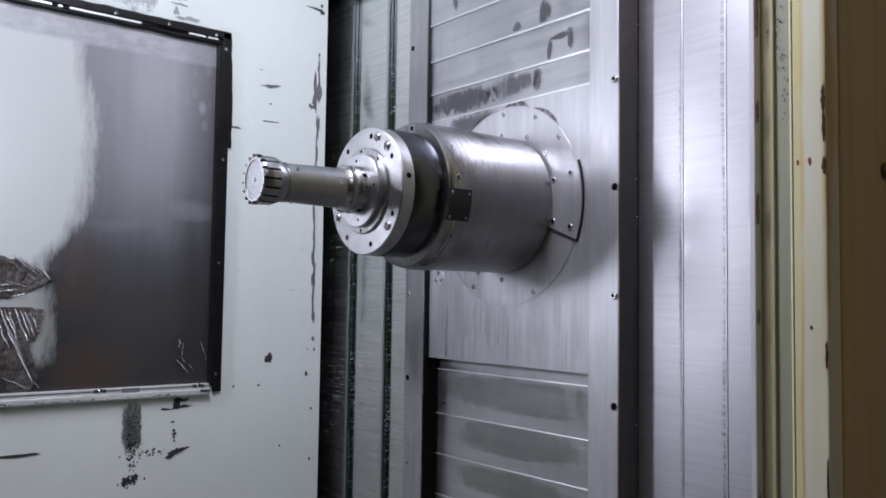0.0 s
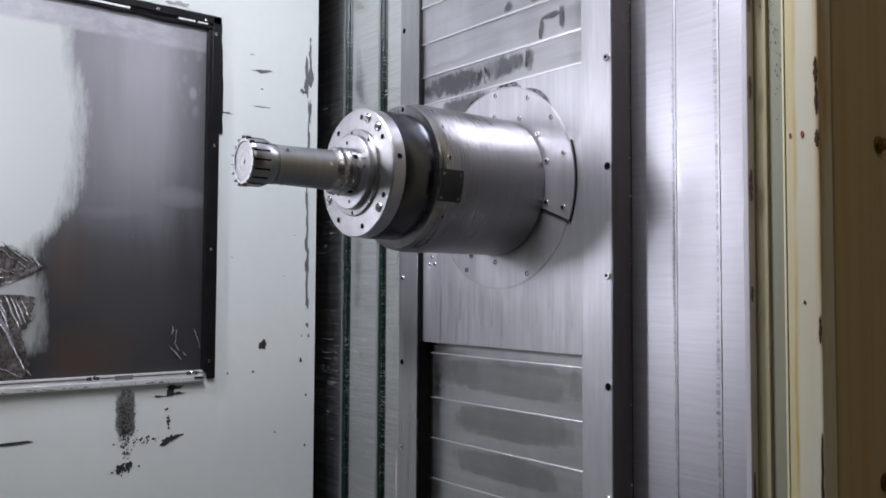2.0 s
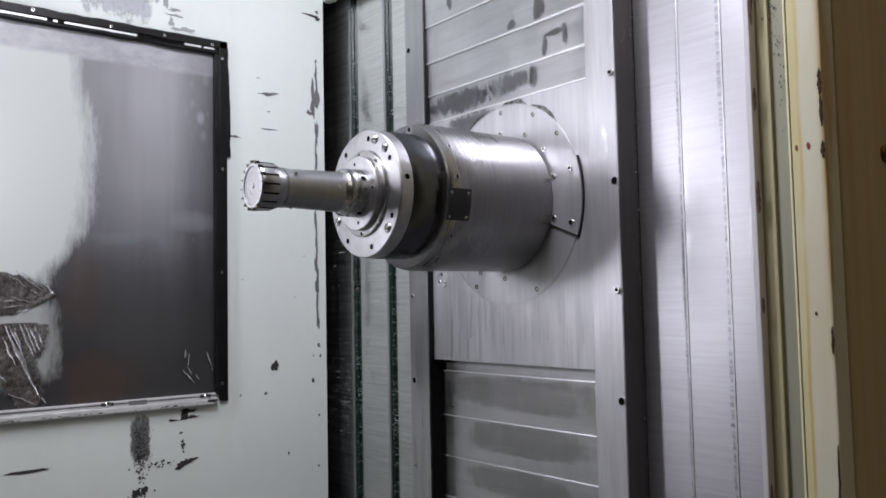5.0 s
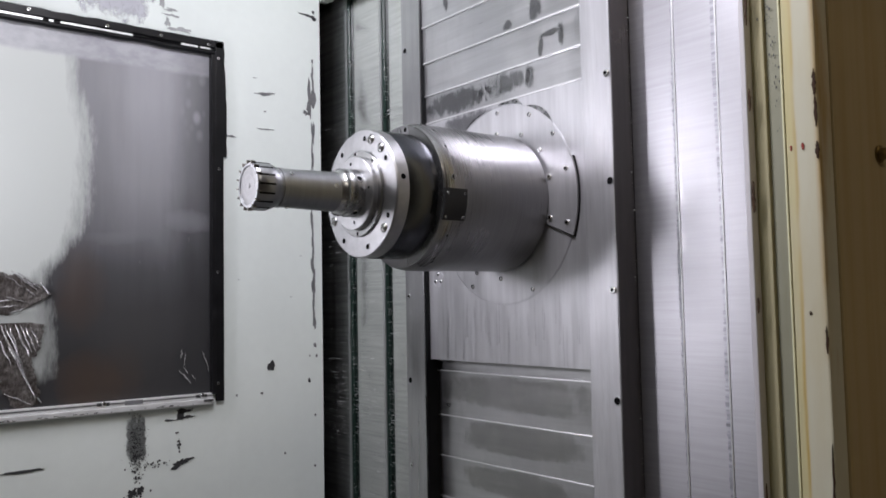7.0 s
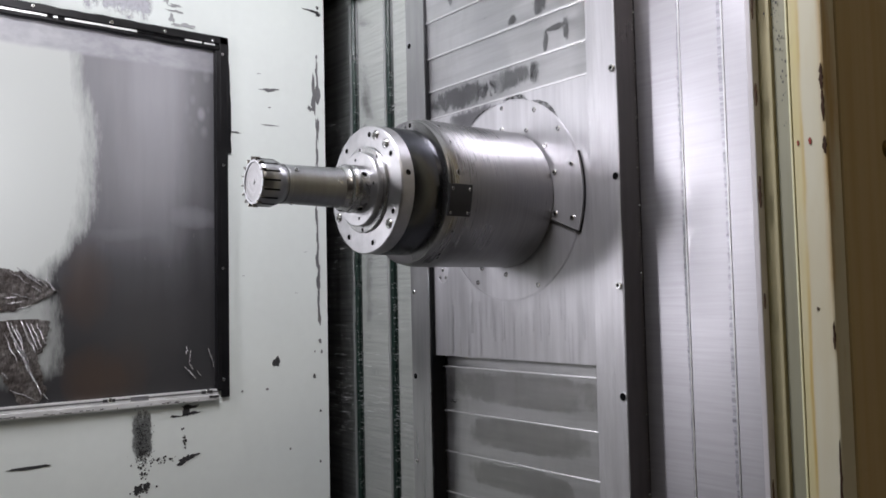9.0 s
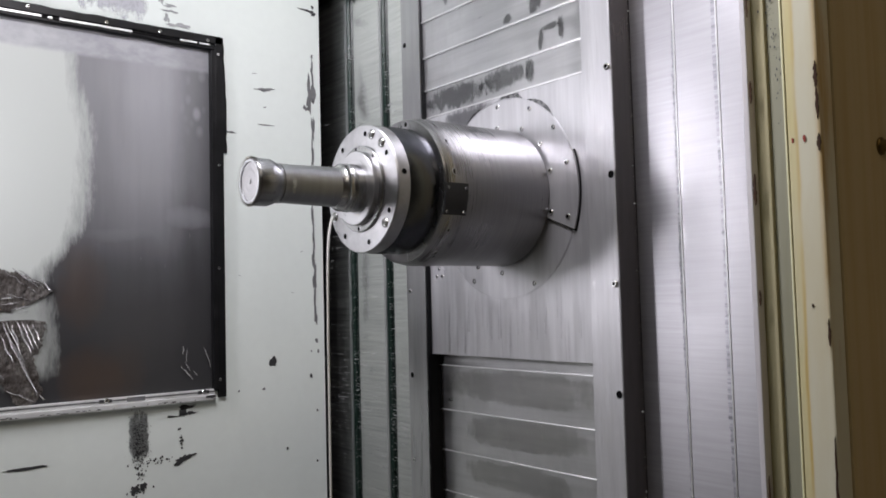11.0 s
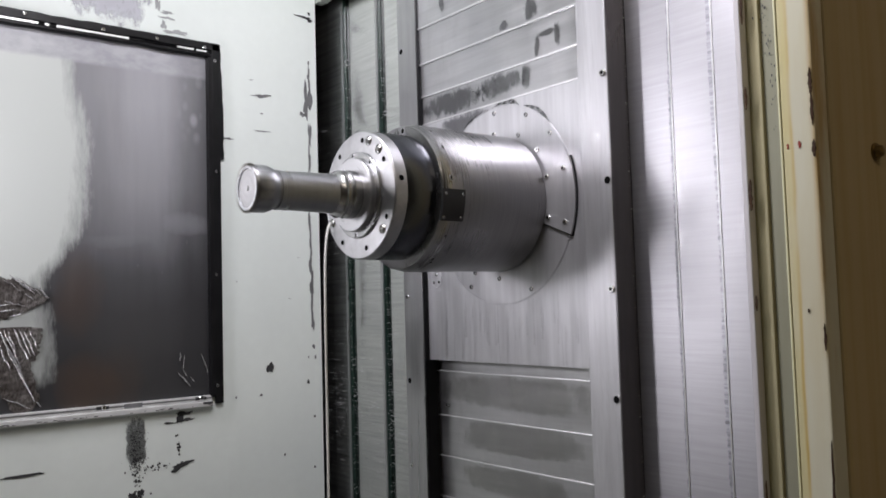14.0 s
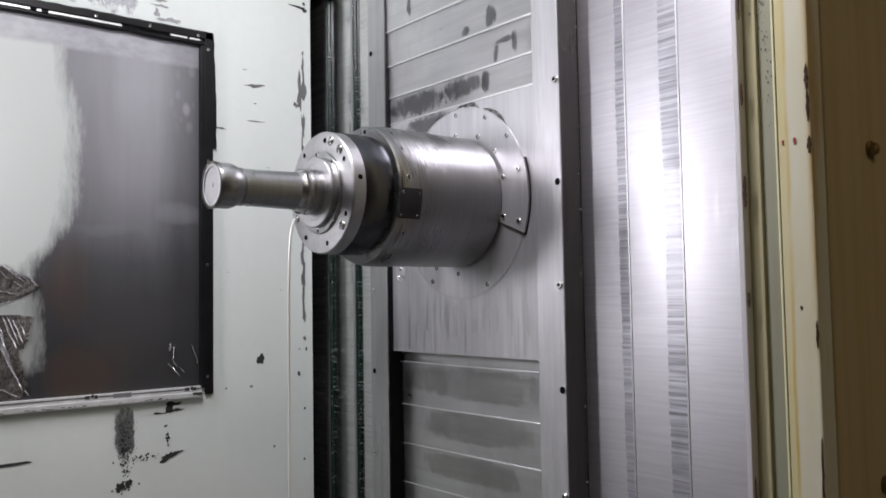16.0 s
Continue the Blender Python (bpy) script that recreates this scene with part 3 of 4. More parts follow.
def window():
    win = thing("window_1", "scuffed clear sheet in a black rubber frame in the white wall", "window", kind="structure")
    part("pane", ubox(W_L, W_R - 0.012, YW + 0.006, YW + 0.012, W_B + 0.005, 0.578), M["pane"], win, "scuffed sheet with a dried coolant bloom and painted reflections")

    def strip(x0, x1, lo, hi, y0, y1, steps=40, wave=0.0015):
        """A hand-cut strip with a slightly wavy edge."""
        bm = bmesh.new()
        rows = []
        for k in range(steps + 1):
            x = x0 + (x1 - x0) * k / steps
            j = wave * noise.noise(Vector((x * 25, 3, 0)))
            i = wave * 0.6 * noise.noise(Vector((x * 18, 9, lo)))
            rows.append([bm.verts.new(P(x, y, z)) for y, z in ((y1, hi + j), (y0 + 0.003, hi + j), (y0, hi + j - 0.003), (y0, lo + i + 0.003), (y0 + 0.003, lo + i), (y1, lo + i))])
        for a, b in zip(rows, rows[1:]):
            for i in range(5):
                bm.faces.new((a[i], a[i + 1], b[i + 1], b[i]))
        for r in (rows[0], rows[-1]):
            bm.faces.new(r)
        bmesh.ops.recalc_face_normals(bm, faces=bm.faces[:])
        return bm

    part("rubber_strip", strip(W_L, W_R, 0.569, 0.588, YW - 0.007, YW, 160, 0.0032), M["rubber"], win, smooth=True)
    part("rubber_strip", strip(W_L, W_R - 0.03, 0.5645, 0.5695, YW - 0.003, YW + 0.005), M["rubber"], win, smooth=True)
    for x0, x1, w in ((W_L, 0.392, 0.0016), (0.404, 0.412, 0.0018), (0.425, 0.566, 0.0015), (0.668, 0.705, 0.0015), (0.711, 0.734, 0.0024)):
        part("metal_bead", strip(x0, x1, 0.567 - w / 2, 0.567 + w / 2, YW - 0.006, YW - 0.001, 24, 0.0008), M["rail"], win, "bright rubbed metal bead", smooth=True)
    part("rubber_strip", strip(W_L, W_R - 0.016, 0.556, 0.5655, YW - 0.006, YW + 0.005, wave=0.004), M["rubber"], win, smooth=True)
    part("rubber_strip", ubox(0.7455, 0.7635, YW - 0.007, YW, W_B + 0.004, 0.5875, 0.002), M["rubber"], win)
    part("rubber_strip", ubox(0.735, 0.745, YW - 0.010, YW + 0.005, W_B + 0.02, 0.555, 0.002), M["rubber"], win)
    side = ubox(0.762, 0.770, YW - 0.0055, YW, 0.33, 0.587, 0.001)
    bmesh.ops.subdivide_edges(side, edges=[e for e in side.edges if abs(e.verts[0].co.z - e.verts[1].co.z) > 0.1], cuts=24)
    for v in side.verts:
        if v.co.x > U * 0.766:
            q = (v.co.z - EYE) / U
            v.co.x = U * (0.7645 + 0.007 * min(1, max(0, (0.6 - q) / 0.16)) + 0.0018 * noise.noise(Vector((0, 0, q * 40))))
    part("rubber_strip", side, M["rubber"], win, "loose bulging strip")
    part("bottom_rail", ubox(W_L, 0.7385, YW - 0.012, YW, -0.2065, -0.1945, 0.003), M["rail"], win, "scratched aluminium rail")
    part("bottom_rail", ubox(W_L, 0.7385, YW - 0.006, YW + 0.006, -0.194, -0.183, 0.002), M["rail"], win)
    part("rail_groove", ubox(W_L, 0.7375, YW - 0.0068, YW - 0.0061, -0.1895, -0.1868), M["chip"], win, "dark dirty groove")
    bm = bmesh.new()
    rnd = random.Random(12)
    for k in range(34):
        x, l = rnd.uniform(0.3, 0.62) if k < 24 else rnd.uniform(0.62, 0.73), rnd.uniform(0.002, 0.012)
        z = -0.2035 + rnd.uniform(-0.0012, 0.0016)
        bm.faces.new([bm.verts.new(P(x + a, YW - 0.0122, z + b) + Vector((0, -0.0002 - 0.00001 * k, 0))) for a, b in ((0, 0), (l, 0.0002), (l * 0.9, 0.0012), (l * 0.2, 0.0014))])
    tagged(part("grease_specks", bm, M["soot"], win), kind="stuff")
    for x, z in ((0.512, -0.187), (0.714, -0.187)):
        put("screw", SCREW["mid"], win, P(x, YW - 0.006, z), Matrix.Rotation(radians(90), 4, "Z"))
        part("grease_mark", ubox(x - 0.014, x + 0.01, YW - 0.0072, YW - 0.0058, -0.191, -0.1845, 0.0), M["soot"], win)
    part("grease_mark", ubox(0.552, 0.588, YW - 0.0072, YW - 0.0058, -0.193, -0.1845, 0.0), M["chip"], win)
    part("grease_mark", ubox(0.715, 0.736, YW - 0.0132, YW - 0.0118, -0.2, -0.1955, 0.0), M["soot"], win)
    for x, z in ((0.752, 0.548), (0.752, 0.302), (0.749, 0.076), (0.749, -0.164)):
        put("screw", SCREW["small"], win, P(x, YW - 0.007, z), Matrix.Rotation(radians(90), 4, "Z"))
    for x, z in ((0.367, 0.581), (0.514, 0.576), (0.624, 0.577), (0.729, 0.575)):
        put("screw", SCREW["small"], win, P(x, YW - 0.007, z), Matrix.Rotation(radians(90), 4, "Z"))

    def scrap(a, b, w0, w1, power, seed):
        """A torn, crinkled scrap of clear film, from a to b, tapering."""
        bm = bmesh.new()
        way = Vector((b[0] - a[0], b[1] - a[1]))
        across = Vector((-way.y, way.x)).normalized()
        n, m = 60, 26
        rows = []
        for k in range(n + 1):
            f = k / n
            w = (w0 + (w1 - w0) * f ** power) * min(1, 0.55 + 6 * f, 0.3 + 9 * (1 - f)) / 2
            row = []
            for i in range(m + 1):
                g = 2 * i / m - 1
                torn = 1 + 0.16 * noise.noise(Vector((f * 9, seed, math.copysign(3, g)))) + 0.08 * noise.noise(Vector((f * 40, seed, math.copysign(5, g))))
                q = Vector(a) + way * f + across * (w * g * torn)
                lift = 0.0024 + (1 - g ** 6) * (0.004 * abs(noise.noise(Vector((q.x * 60, q.y * 35, seed)))) + 0.0022 * noise.noise(Vector((q.x * 170, q.y * 120, seed))))
                row.append(bm.verts.new(P(q.x, YW + 0.006, q.y) + Vector((0, -lift, 0))))
            rows.append(row)
        for p, q in zip(rows, rows[1:]):
            for i in range(m):
                bm.faces.new((p[i], p[i + 1], q[i + 1], q[i]))
        bmesh.ops.recalc_face_normals(bm, faces=bm.faces[:])
        return bm

    def crease(a, b, r, seed):
        """A puckered ridge in the film."""
        bm = bmesh.new()
        length = U * math.hypot(b[0] - a[0], b[1] - a[1])
        n = max(8, int(length / 0.0021))
        rows = []
        side = Vector((b[1] - a[1], 0, a[0] - b[0])).normalized()
        for k in range(n + 1):
            f = k / n
            c = P(a[0] + (b[0] - a[0]) * f, YW + 0.006, a[1] + (b[1] - a[1]) * f) + side * 0.004 * noise.noise(Vector((f * 3, seed, 0)))
            w = r * (0.35 + 0.65 * math.sin(math.pi * min(1, max(0.02, f)))) * (0.35 + 1.0 * (k % 2)) * (0.75 + 0.5 * abs(noise.noise(Vector((k * 0.7, seed, 2)))))
            rows.append([bm.verts.new(c + side * w * u + Vector((0, -0.0062 - w * v, 0))) for u, v in ((-1, 0), (-0.5, 0.8), (0, 1.1), (0.5, 0.8), (1, 0))])
        for p, q in zip(rows, rows[1:]):
            for i in range(4):
                bm.faces.new((p[i], p[i + 1], q[i + 1], q[i]))
        bmesh.ops.recalc_face_normals(bm, faces=bm.faces[:])
        return bm

    for seed, row in enumerate(SCRAPS):
        part("film_scrap", scrap(*row, seed + 1), M["film"], win, "lifted scrap of clear film", smooth=True)
    for seed, (a, b, r) in enumerate(CREASES):
        part("film_crease", crease(a, b, r * 1.05, seed), M["glint"], win, "shiny puckered crease")
    return win


window()


def plain_walls():
    solid("floor", box((-6, -6, -0.1), (6, 3.2, 0.0)), M["concrete"], "grey concrete shop floor", "floor", "structure")
    solid("machine_floor", ubox(-1.0, 1.35, 0.45, YW, -0.93, -0.9), M["tub"], "dark wet machine tub floor", "floor", "structure")
    solid("ceiling", ubox(-1.03, 1.35, 0.42, YW + 0.03, 1.1, 1.13), M["wall"], "white painted machine roof", "ceiling", "structure")
    solid("wall_west", ubox(-1.03, -1.0, 0.42, YW + 0.03, -0.93, 1.1), M["wall"], "white painted machine end wall", "wall", "structure")
    solid("wall_east", ubox(1.3, 1.35, 0.42, 2.0, -0.93, 1.1), M["hall"], "dark machine back wall behind the covers", "wall", "structure")
    # Dark sheet added where only an unlit gap lies past the wall edge.
    solid("wall_gap", ubox(1.012, 1.3, YW + 0.2, YW + 0.23, -0.93, 1.1), M["tub"], "dark sheet added across the unlit gap behind the wall edge", "wall", "structure")
    front = thing("wall_south", "cream painted machine front with a wide door opening", "wall", kind="structure")
    part("wall_panel", ubox(-1.03, -0.75, 0.42, 0.45, -0.93, 1.1), M["cream"], front)
    part("wall_panel", ubox(-0.75, 0.9, 0.42, 0.45, 0.95, 1.1), M["cream"], front)
    part("wall_panel", ubox(-0.75, 0.9, 0.42, 0.45, -0.93, -0.75), M["cream"], front)
    hall = thing("wall_hall", "plain grey workshop walls", "wall", kind="structure")
    part("wall_panel", box((-6.1, -6.1, 0), (-6, 3.2, 5)), M["hall"], hall)
    part("wall_panel", box((6, -6.1, 0), (6.1, 3.2, 5)), M["hall"], hall)
    part("wall_panel", box((-6, -6.1, 0), (6, -6, 5)), M["hall"], hall)
    part("wall_panel", box((-6, 3.1, 0), (6, 3.2, 5)), M["hall"], hall)
    solid("ceiling_hall", box((-6.1, -6.1, 5), (6.1, 3.2, 5.1)), M["hall"], "grey workshop ceiling", "ceiling", "structure")


plain_walls()


def head_beam():
    beam = thing("upper_cover", "pale green sheet-metal cover with a rough lower edge", "cover", kind="structure")
    part("sheet", ubox(1.013, 1.025, 1.40, YW + 0.19, 0.735, 1.1, 0.003), M["flange_paint"], beam)
    bm = bmesh.new()
    rnd = random.Random(5)
    for k in range(40):
        y = 1.40 + (YW - 1.40) * k / 40
        ubox(1.008, 1.03, y, y + 0.0085, 0.728 + rnd.uniform(-0.002, 0.002), 0.736, 0.0, bm)
    part("edge_seal", bm, M["flange_paint"], beam, "rough sealed edge")


head_beam()


# ---- jamb on the near side ----
def jamb():
    post = thing("door_jamb", "cream painted door jamb with yellow stains and rust chips", "jamb", kind="structure")
    part("jamb_face", ubox(0.9, 0.93, 0.464, 0.5033, -0.93, 1.1, 0.003), M["jamb"], post)
    part("jamb_edge", ubox(0.8988, 0.929, 0.5035, 0.5058, -0.93, 1.1, 0.0006), M["pale_edge"], post, "pale yellow painted edge")
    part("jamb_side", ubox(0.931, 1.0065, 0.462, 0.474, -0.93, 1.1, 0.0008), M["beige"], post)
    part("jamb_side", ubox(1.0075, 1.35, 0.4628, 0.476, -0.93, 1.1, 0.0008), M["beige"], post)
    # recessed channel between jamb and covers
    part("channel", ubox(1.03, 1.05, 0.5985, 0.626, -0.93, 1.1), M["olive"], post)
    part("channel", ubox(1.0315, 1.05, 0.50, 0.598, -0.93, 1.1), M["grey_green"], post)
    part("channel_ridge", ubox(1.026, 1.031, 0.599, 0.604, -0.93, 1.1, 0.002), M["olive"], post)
    part("channel_lip", ubox(1.014, 1.03, 0.6195, 0.6275, -0.93, 1.1, 0.002), M["faded"], post, "white edge with flaking paint")
    # rusty chips and spots
    rnd = random.Random(9)
    for y, z, w, h, x, m in ((0.4670, 0.236, 0.005, 0.03, 0.899, "rust"), (0.4665, 0.205, 0.004, 0.035, 0.899, "rust"), (0.4665, 0.16, 0.005, 0.02, 0.899, "rust"), (0.4660, -0.05, 0.003, 0.03, 0.899, "rust"), (0.4660, -0.21, 0.003, 0.09, 0.899, "rust"),
                             (0.483, 0.167, 0.004, 0.008, 0.899, "red"), (0.497, 0.167, 0.003, 0.006, 0.899, "red"), (0.483, -0.02, 0.003, 0.004, 0.899, "rust"),
                             (0.6155, 0.262, 0.004, 0.03, 1.013, "rust"), (0.6155, 0.131, 0.005, 0.042, 1.013, "rust"), (0.6155, 0.395, 0.004, 0.06, 1.013, "rust"), (0.6155, -0.012, 0.003, 0.02, 1.013, "rust"), (0.6155, -0.3, 0.003, 0.12, 1.013, "rust")):
        bm = bmesh.new()
        n = 36
        ring = [(y + w * 0.42 * math.cos(TAU * k / n) * rnd.uniform(0.5, 1.3), z + h / 2 * math.sin(TAU * k / n) * rnd.uniform(0.85, 1.1)) for k in range(n)]
        front = [bm.verts.new(P(x, a, b)) for a, b in ring]
        back = [bm.verts.new(P(x + 0.002, a, b)) for a, b in ring]
        bm.faces.new(front)
        for k in range(n):
            bm.faces.new((front[k], back[k], back[(k + 1) % n], front[(k + 1) % n]))
        bmesh.ops.recalc_face_normals(bm, faces=bm.faces[:])
        part("rust_spot" if m == "rust" else "paint_spot", bm, M[m], post)
    bm = bmesh.new()
    for k in range(80):
        t = rnd.random()
        y = 0.582 + 0.02 * t + rnd.gauss(0, 0.004)
        z = 0.26 + 0.22 * t + rnd.gauss(0, 0.04)
        if not 0.53 < y < 0.612:
            continue
        s = rnd.uniform(0.0004, 0.0017)
        bm.faces.new([bm.verts.new(P(1.0295, y + s * 0.7 * math.cos(TAU * i / 6), z + s * 1.4 * math.sin(TAU * i / 6)) + Vector((-0.00001 * k, 0, 0))) for i in range(6)])
    tagged(part("grease_spatter", bm, M["soot"], post), kind="stuff")
    bolt = mesh_of(lathe([(0, 0.014), (-0.003, 0.014), (-0.004, 0.010), (-0.011, 0.009), (-0.013, 0.006), (-0.013, 0)], 20), "bolt", M["brass"], True)
    for z in (0.168, -0.232):
        put("bolt", bolt, post, P(1.039, 0.4628, z), Matrix.Rotation(radians(90), 4, "Z"), "dull brass bolt")
    return post


jamb()


# ---- telescopic way covers ----
def right_plate(name_label, x, y0, y1, group, worn):
    t = thing("way_cover_plate", name_label, "way cover", group)
    part("sheet", ubox(x, x + 0.003, y0, y1, -0.9, 1.1), M["plate"], t)
    if y1 < 0.8:
        part("edge_bead", ubox(x - 0.001, x + 0.0032, y1 + 0.0005, y1 + 0.0032, -0.9, 1.1, 0.001), M["edge"], t, "bright rolled edge")
    bm = bmesh.new()
    prev = None
    for k in range(500):
        z = -0.6 + 1.3 * k / 499
        e = worn + 0.0035 * noise.noise(Vector((x * 50, y1 * 9, z * 5))) + 0.0022 * noise.noise(Vector((1, y1 * 9, z * 160)))
        pair = (bm.verts.new(P(x, worn - 0.05, z) + Vector((-0.0005, 0, 0))), bm.verts.new(P(x, e, z) + Vector((-0.0005, 0, 0))))
        if prev:
            bm.faces.new((prev[0], prev[1], pair[1], pair[0]))
        prev = pair
    part("worn_band", bm, M["worn"], t, "oily band scratched by the next plate")
    return t


def left_plate(name_label, x, y0, y1, group, lip=True, mat="dark_plate"):
    t = thing("way_cover_plate", name_label, "way cover", group)
    part("sheet", ubox(x, x + 0.003, y0, y1, -0.9, 1.1), M[mat], t)
    if lip:
        part("lip", ubox(x - 0.0025, x + 0.0005, y0 + 0.001, y0 + 0.009, -0.9, 0.70, 0.0012), M["darker_steel"], t, "folded steel lip")
        part("wiper", ubox(x - 0.001, x + 0.0075, y0 - 0.003, y0, -0.9, 1.1, 0.0012), M["wiper"], t, "wet dark green rubber wiper")
        bm = bmesh.new()
        rnd = random.Random(int(y0 * 1000))
        for k in range(150):
            z = rnd.uniform(-0.45, 0.6)
            r = rnd.uniform(0.0006, 0.0016)
            bmesh.ops.create_icosphere(bm, subdivisions=1, radius=r, matrix=Matrix.Translation(P(x + rnd.uniform(0.001, 0.007), y0 - 0.003, z)))
        tagged(part("coolant_dew", bm, M["bead"], t), kind="stuff")
    bm = bmesh.new()
    rnd = random.Random(int(y0 * 555))
    for k in range(90):
        z = rnd.choice((rnd.uniform(-0.45, 0.6), rnd.gauss(0.33, 0.05)))
        bmesh.ops.create_icosphere(bm, subdivisions=1, radius=rnd.uniform(0.0004, 0.0011), matrix=Matrix.Translation(P(x, rnd.uniform(y0 + 0.012, y0 + 0.16), z)) @ Matrix.Diagonal((0.6, 1, rnd.uniform(1, 2.2), 1)))
    tagged(part("coolant_dew", bm, M["bead"], t), kind="stuff")
    bm = bmesh.new()
    rnd = random.Random(int(y0 * 777))
    for k in range(260):
        z = rnd.choice((rnd.uniform(-0.45, 0.45), rnd.gauss(-0.24, 0.06)))
        y = rnd.uniform(y0 + 0.01, y0 + 0.2)
        l, h = rnd.uniform(0.003, 0.03), rnd.uniform(0.0002, 0.0007)
        bm.faces.new([bm.verts.new(P(x, a, b) + Vector((-0.0003 - 0.000002 * k, 0, 0))) for a, b in ((y, z), (y + l, z + rnd.gauss(0, 0.0006)), (y + l, z + h), (y, z + h))])
    tagged(part("scratch_grain", bm, M["scratch"], t), kind="stuff")
    return t


RX = 1.046
cover_r = [
    right_plate("bright steel way cover plate beside the column", RX, 0.55, 0.838, "right way covers", 0.761),
    right_plate("bright steel way cover plate with worn band", RX - 0.004, 0.55, 0.752, "right way covers", 0.6875),
    right_plate("bright steel way cover plate tucked under the housing", RX - 0.008, 0.55, 0.6765, "right way covers", 0.574),
]
cover_l = [
    left_plate("oily steel way cover plate beside the column", 1.062, 1.35, 1.93, "left way covers", lip=False),
    left_plate("oily steel way cover plate with green wiper edge", 1.054, 1.54, 1.935, "left way covers"),
    left_plate("dark oily way cover plate by the wall", 1.046, 1.673, 1.94, "left way covers", mat="scuffed_plate"),
]


# ---- column cover ----
AX = (1.105, 0.172)     # spindle axis, y and z
PX = 1.012              # face of the centre panel


# oily smears: x, y, z, width, height
OIL = [
    (1.0098, 0.998, 0.432, 0.016, 0.04), (1.0098, 0.95, 0.444, 0.018, 0.056), (1.0098, 0.975, 0.45, 0.05, 0.014), 
    (1.0076, 1.008, 0.5, 0.04, 0.05), (1.0076, 1.076, 0.49, 0.03, 0.022), (1.0054, 1.248, 0.585, 0.018, 0.06), 
    (1.012, 1.235, 0.384, 0.26, 0.056), (1.012, 1.1, 0.388, 0.16, 0.05), (1.012, 1.03, 0.385, 0.03, 0.05),
    (1.012, 1.18, 0.336, 0.26, 0.05),
    (1.0325, 1.1, -0.166, 0.46, 0.066), (1.0331, 1.1, -0.248, 0.32, 0.06), (1.0337, 1.115, -0.326, 0.3, 0.05),
]


def column_cover():
    c = thing("column_cover", "ground steel column cover with sliding slats and screws", "machine cover")
    part("side_rail", ubox(1.0, 1.052, 0.8407, 0.900, -0.9, 1.1, 0.0012), M["frame"], c)
    part("rail_side", ubox(1.0008, 1.052, 0.8392, 0.8405, -0.9, 1.1), M["rail_side"], c, "side of the rail, darkened for its dim reflection")
    part("side_rail", ubox(1.0, 1.06, 1.329, 1.390, -0.9, 1.1, 0.0006), M["darker_steel"], c, "side rail darkened for its dark reflection")
    # Black strip added to darken the inner face, which only reflects the dark.
    part("inner_face_shade", ubox(1.0025, 1.035, 1.3262, 1.3288, -0.9, 1.1), M["rubber"], c, "black strip standing in for the rail's dark inner face")
    part("centre_panel", ubox(PX, PX + 0.006, 0.898, 1.331, -0.1105, 0.356), M["panel"], c)
    # slats above: every next one stands a little prouder than the one under it
    edges = [0.3575, 0.412, 0.478, 0.551, 0.629, 0.708, 0.787, 0.866, 0.945, 1.024, 1.1]
    for k in range(len(edges) - 1):
        x = PX - 0.0022 * k
        x = max(x, 1.003)
        s = part("slat", ubox(x, x + 0.003, 0.898, 1.331, edges[k] + 0.0015, edges[k + 1] + 0.02), M["slat"], c)
        part("slat_edge", ubox(x - 0.0015, x + 0.0032, 0.9, 1.329, edges[k] - 0.0018, edges[k] + 0.0016, 0.0012), M["edge"], s, "bright slat edge")
    low = [-0.133, -0.2195, -0.2985, -0.377, -0.455, -0.533, -0.611, -0.69, -0.77, -0.85]
    part("slat", ubox(1.036, 1.04, 0.898, 1.331, -0.134, -0.08), M["slat"], c)
    for k in range(len(low) - 1):
        x = 1.0325 + 0.0006 * k
        s = part("slat", ubox(x, x + 0.003, 0.898, 1.331, low[k + 1] - 0.01, low[k] - 0.0015), M["slat"], c)
        part("slat_edge", ubox(x - 0.0035, x + 0.0032, 0.9, 1.329, low[k] - 0.0016, low[k] + 0.001, 0.0012), M["edge"], s, "bright slat edge")
    # screws of the rails
    for k in range(-4, 6):
        z = 0.014 + 0.1678 * k
        big = k in (1, -1, 3, -3)
        put("screw" if not big else "bore", HOLE["mid"] if big else SCREW["big"], c, P(1.0, 0.8475, z))
        put("screw" if k not in (-1, 3) else "bore", SCREW["mid"] if k not in (-1, 3) else HOLE["mid"], c, P(1.0, 1.378, z))
    def smear(x, y, z, w, h, mat):
        part("oil_smear", ubox(x - 0.0007, x + 0.0002, y - w / 2, y + w / 2, z - h / 2, z + h / 2), M[mat], c)

    for row in OIL:
        smear(*row[:5], "oil" if row[2] > 0 else "oil_thin")
    bm = bmesh.new()
    rnd = random.Random(77)
    for k in range(110):
        r = rnd.uniform(0.0007, 0.0016) * (1.3 if k % 13 == 0 else 0.6)
        bmesh.ops.create_icosphere(bm, subdivisions=1, radius=r, matrix=Matrix.Translation(P(rnd.uniform(1.041, 1.045), 0.8388, rnd.uniform(-0.4, 0.5))))
    tagged(part("coolant_dew", bm, M["bead"], c), kind="stuff")
    # dried drip marks under the ring
    bm = bmesh.new()
    for k in range(34):
        y, z = rnd.uniform(0.925, 1.3), rnd.uniform(-0.06, 0.02)
        w, low = rnd.uniform(0.0007, 0.0018), max(-0.108, z - rnd.uniform(0.02, 0.1))
        last = None
        for i in range(9):
            h = z + (low - z) * i / 8
            q = y + 0.0025 * noise.noise(Vector((y * 90, h * 22, k)))
            f = w * (0.4 + 0.6 * i / 8) * (1.5 if i == 8 else 1)
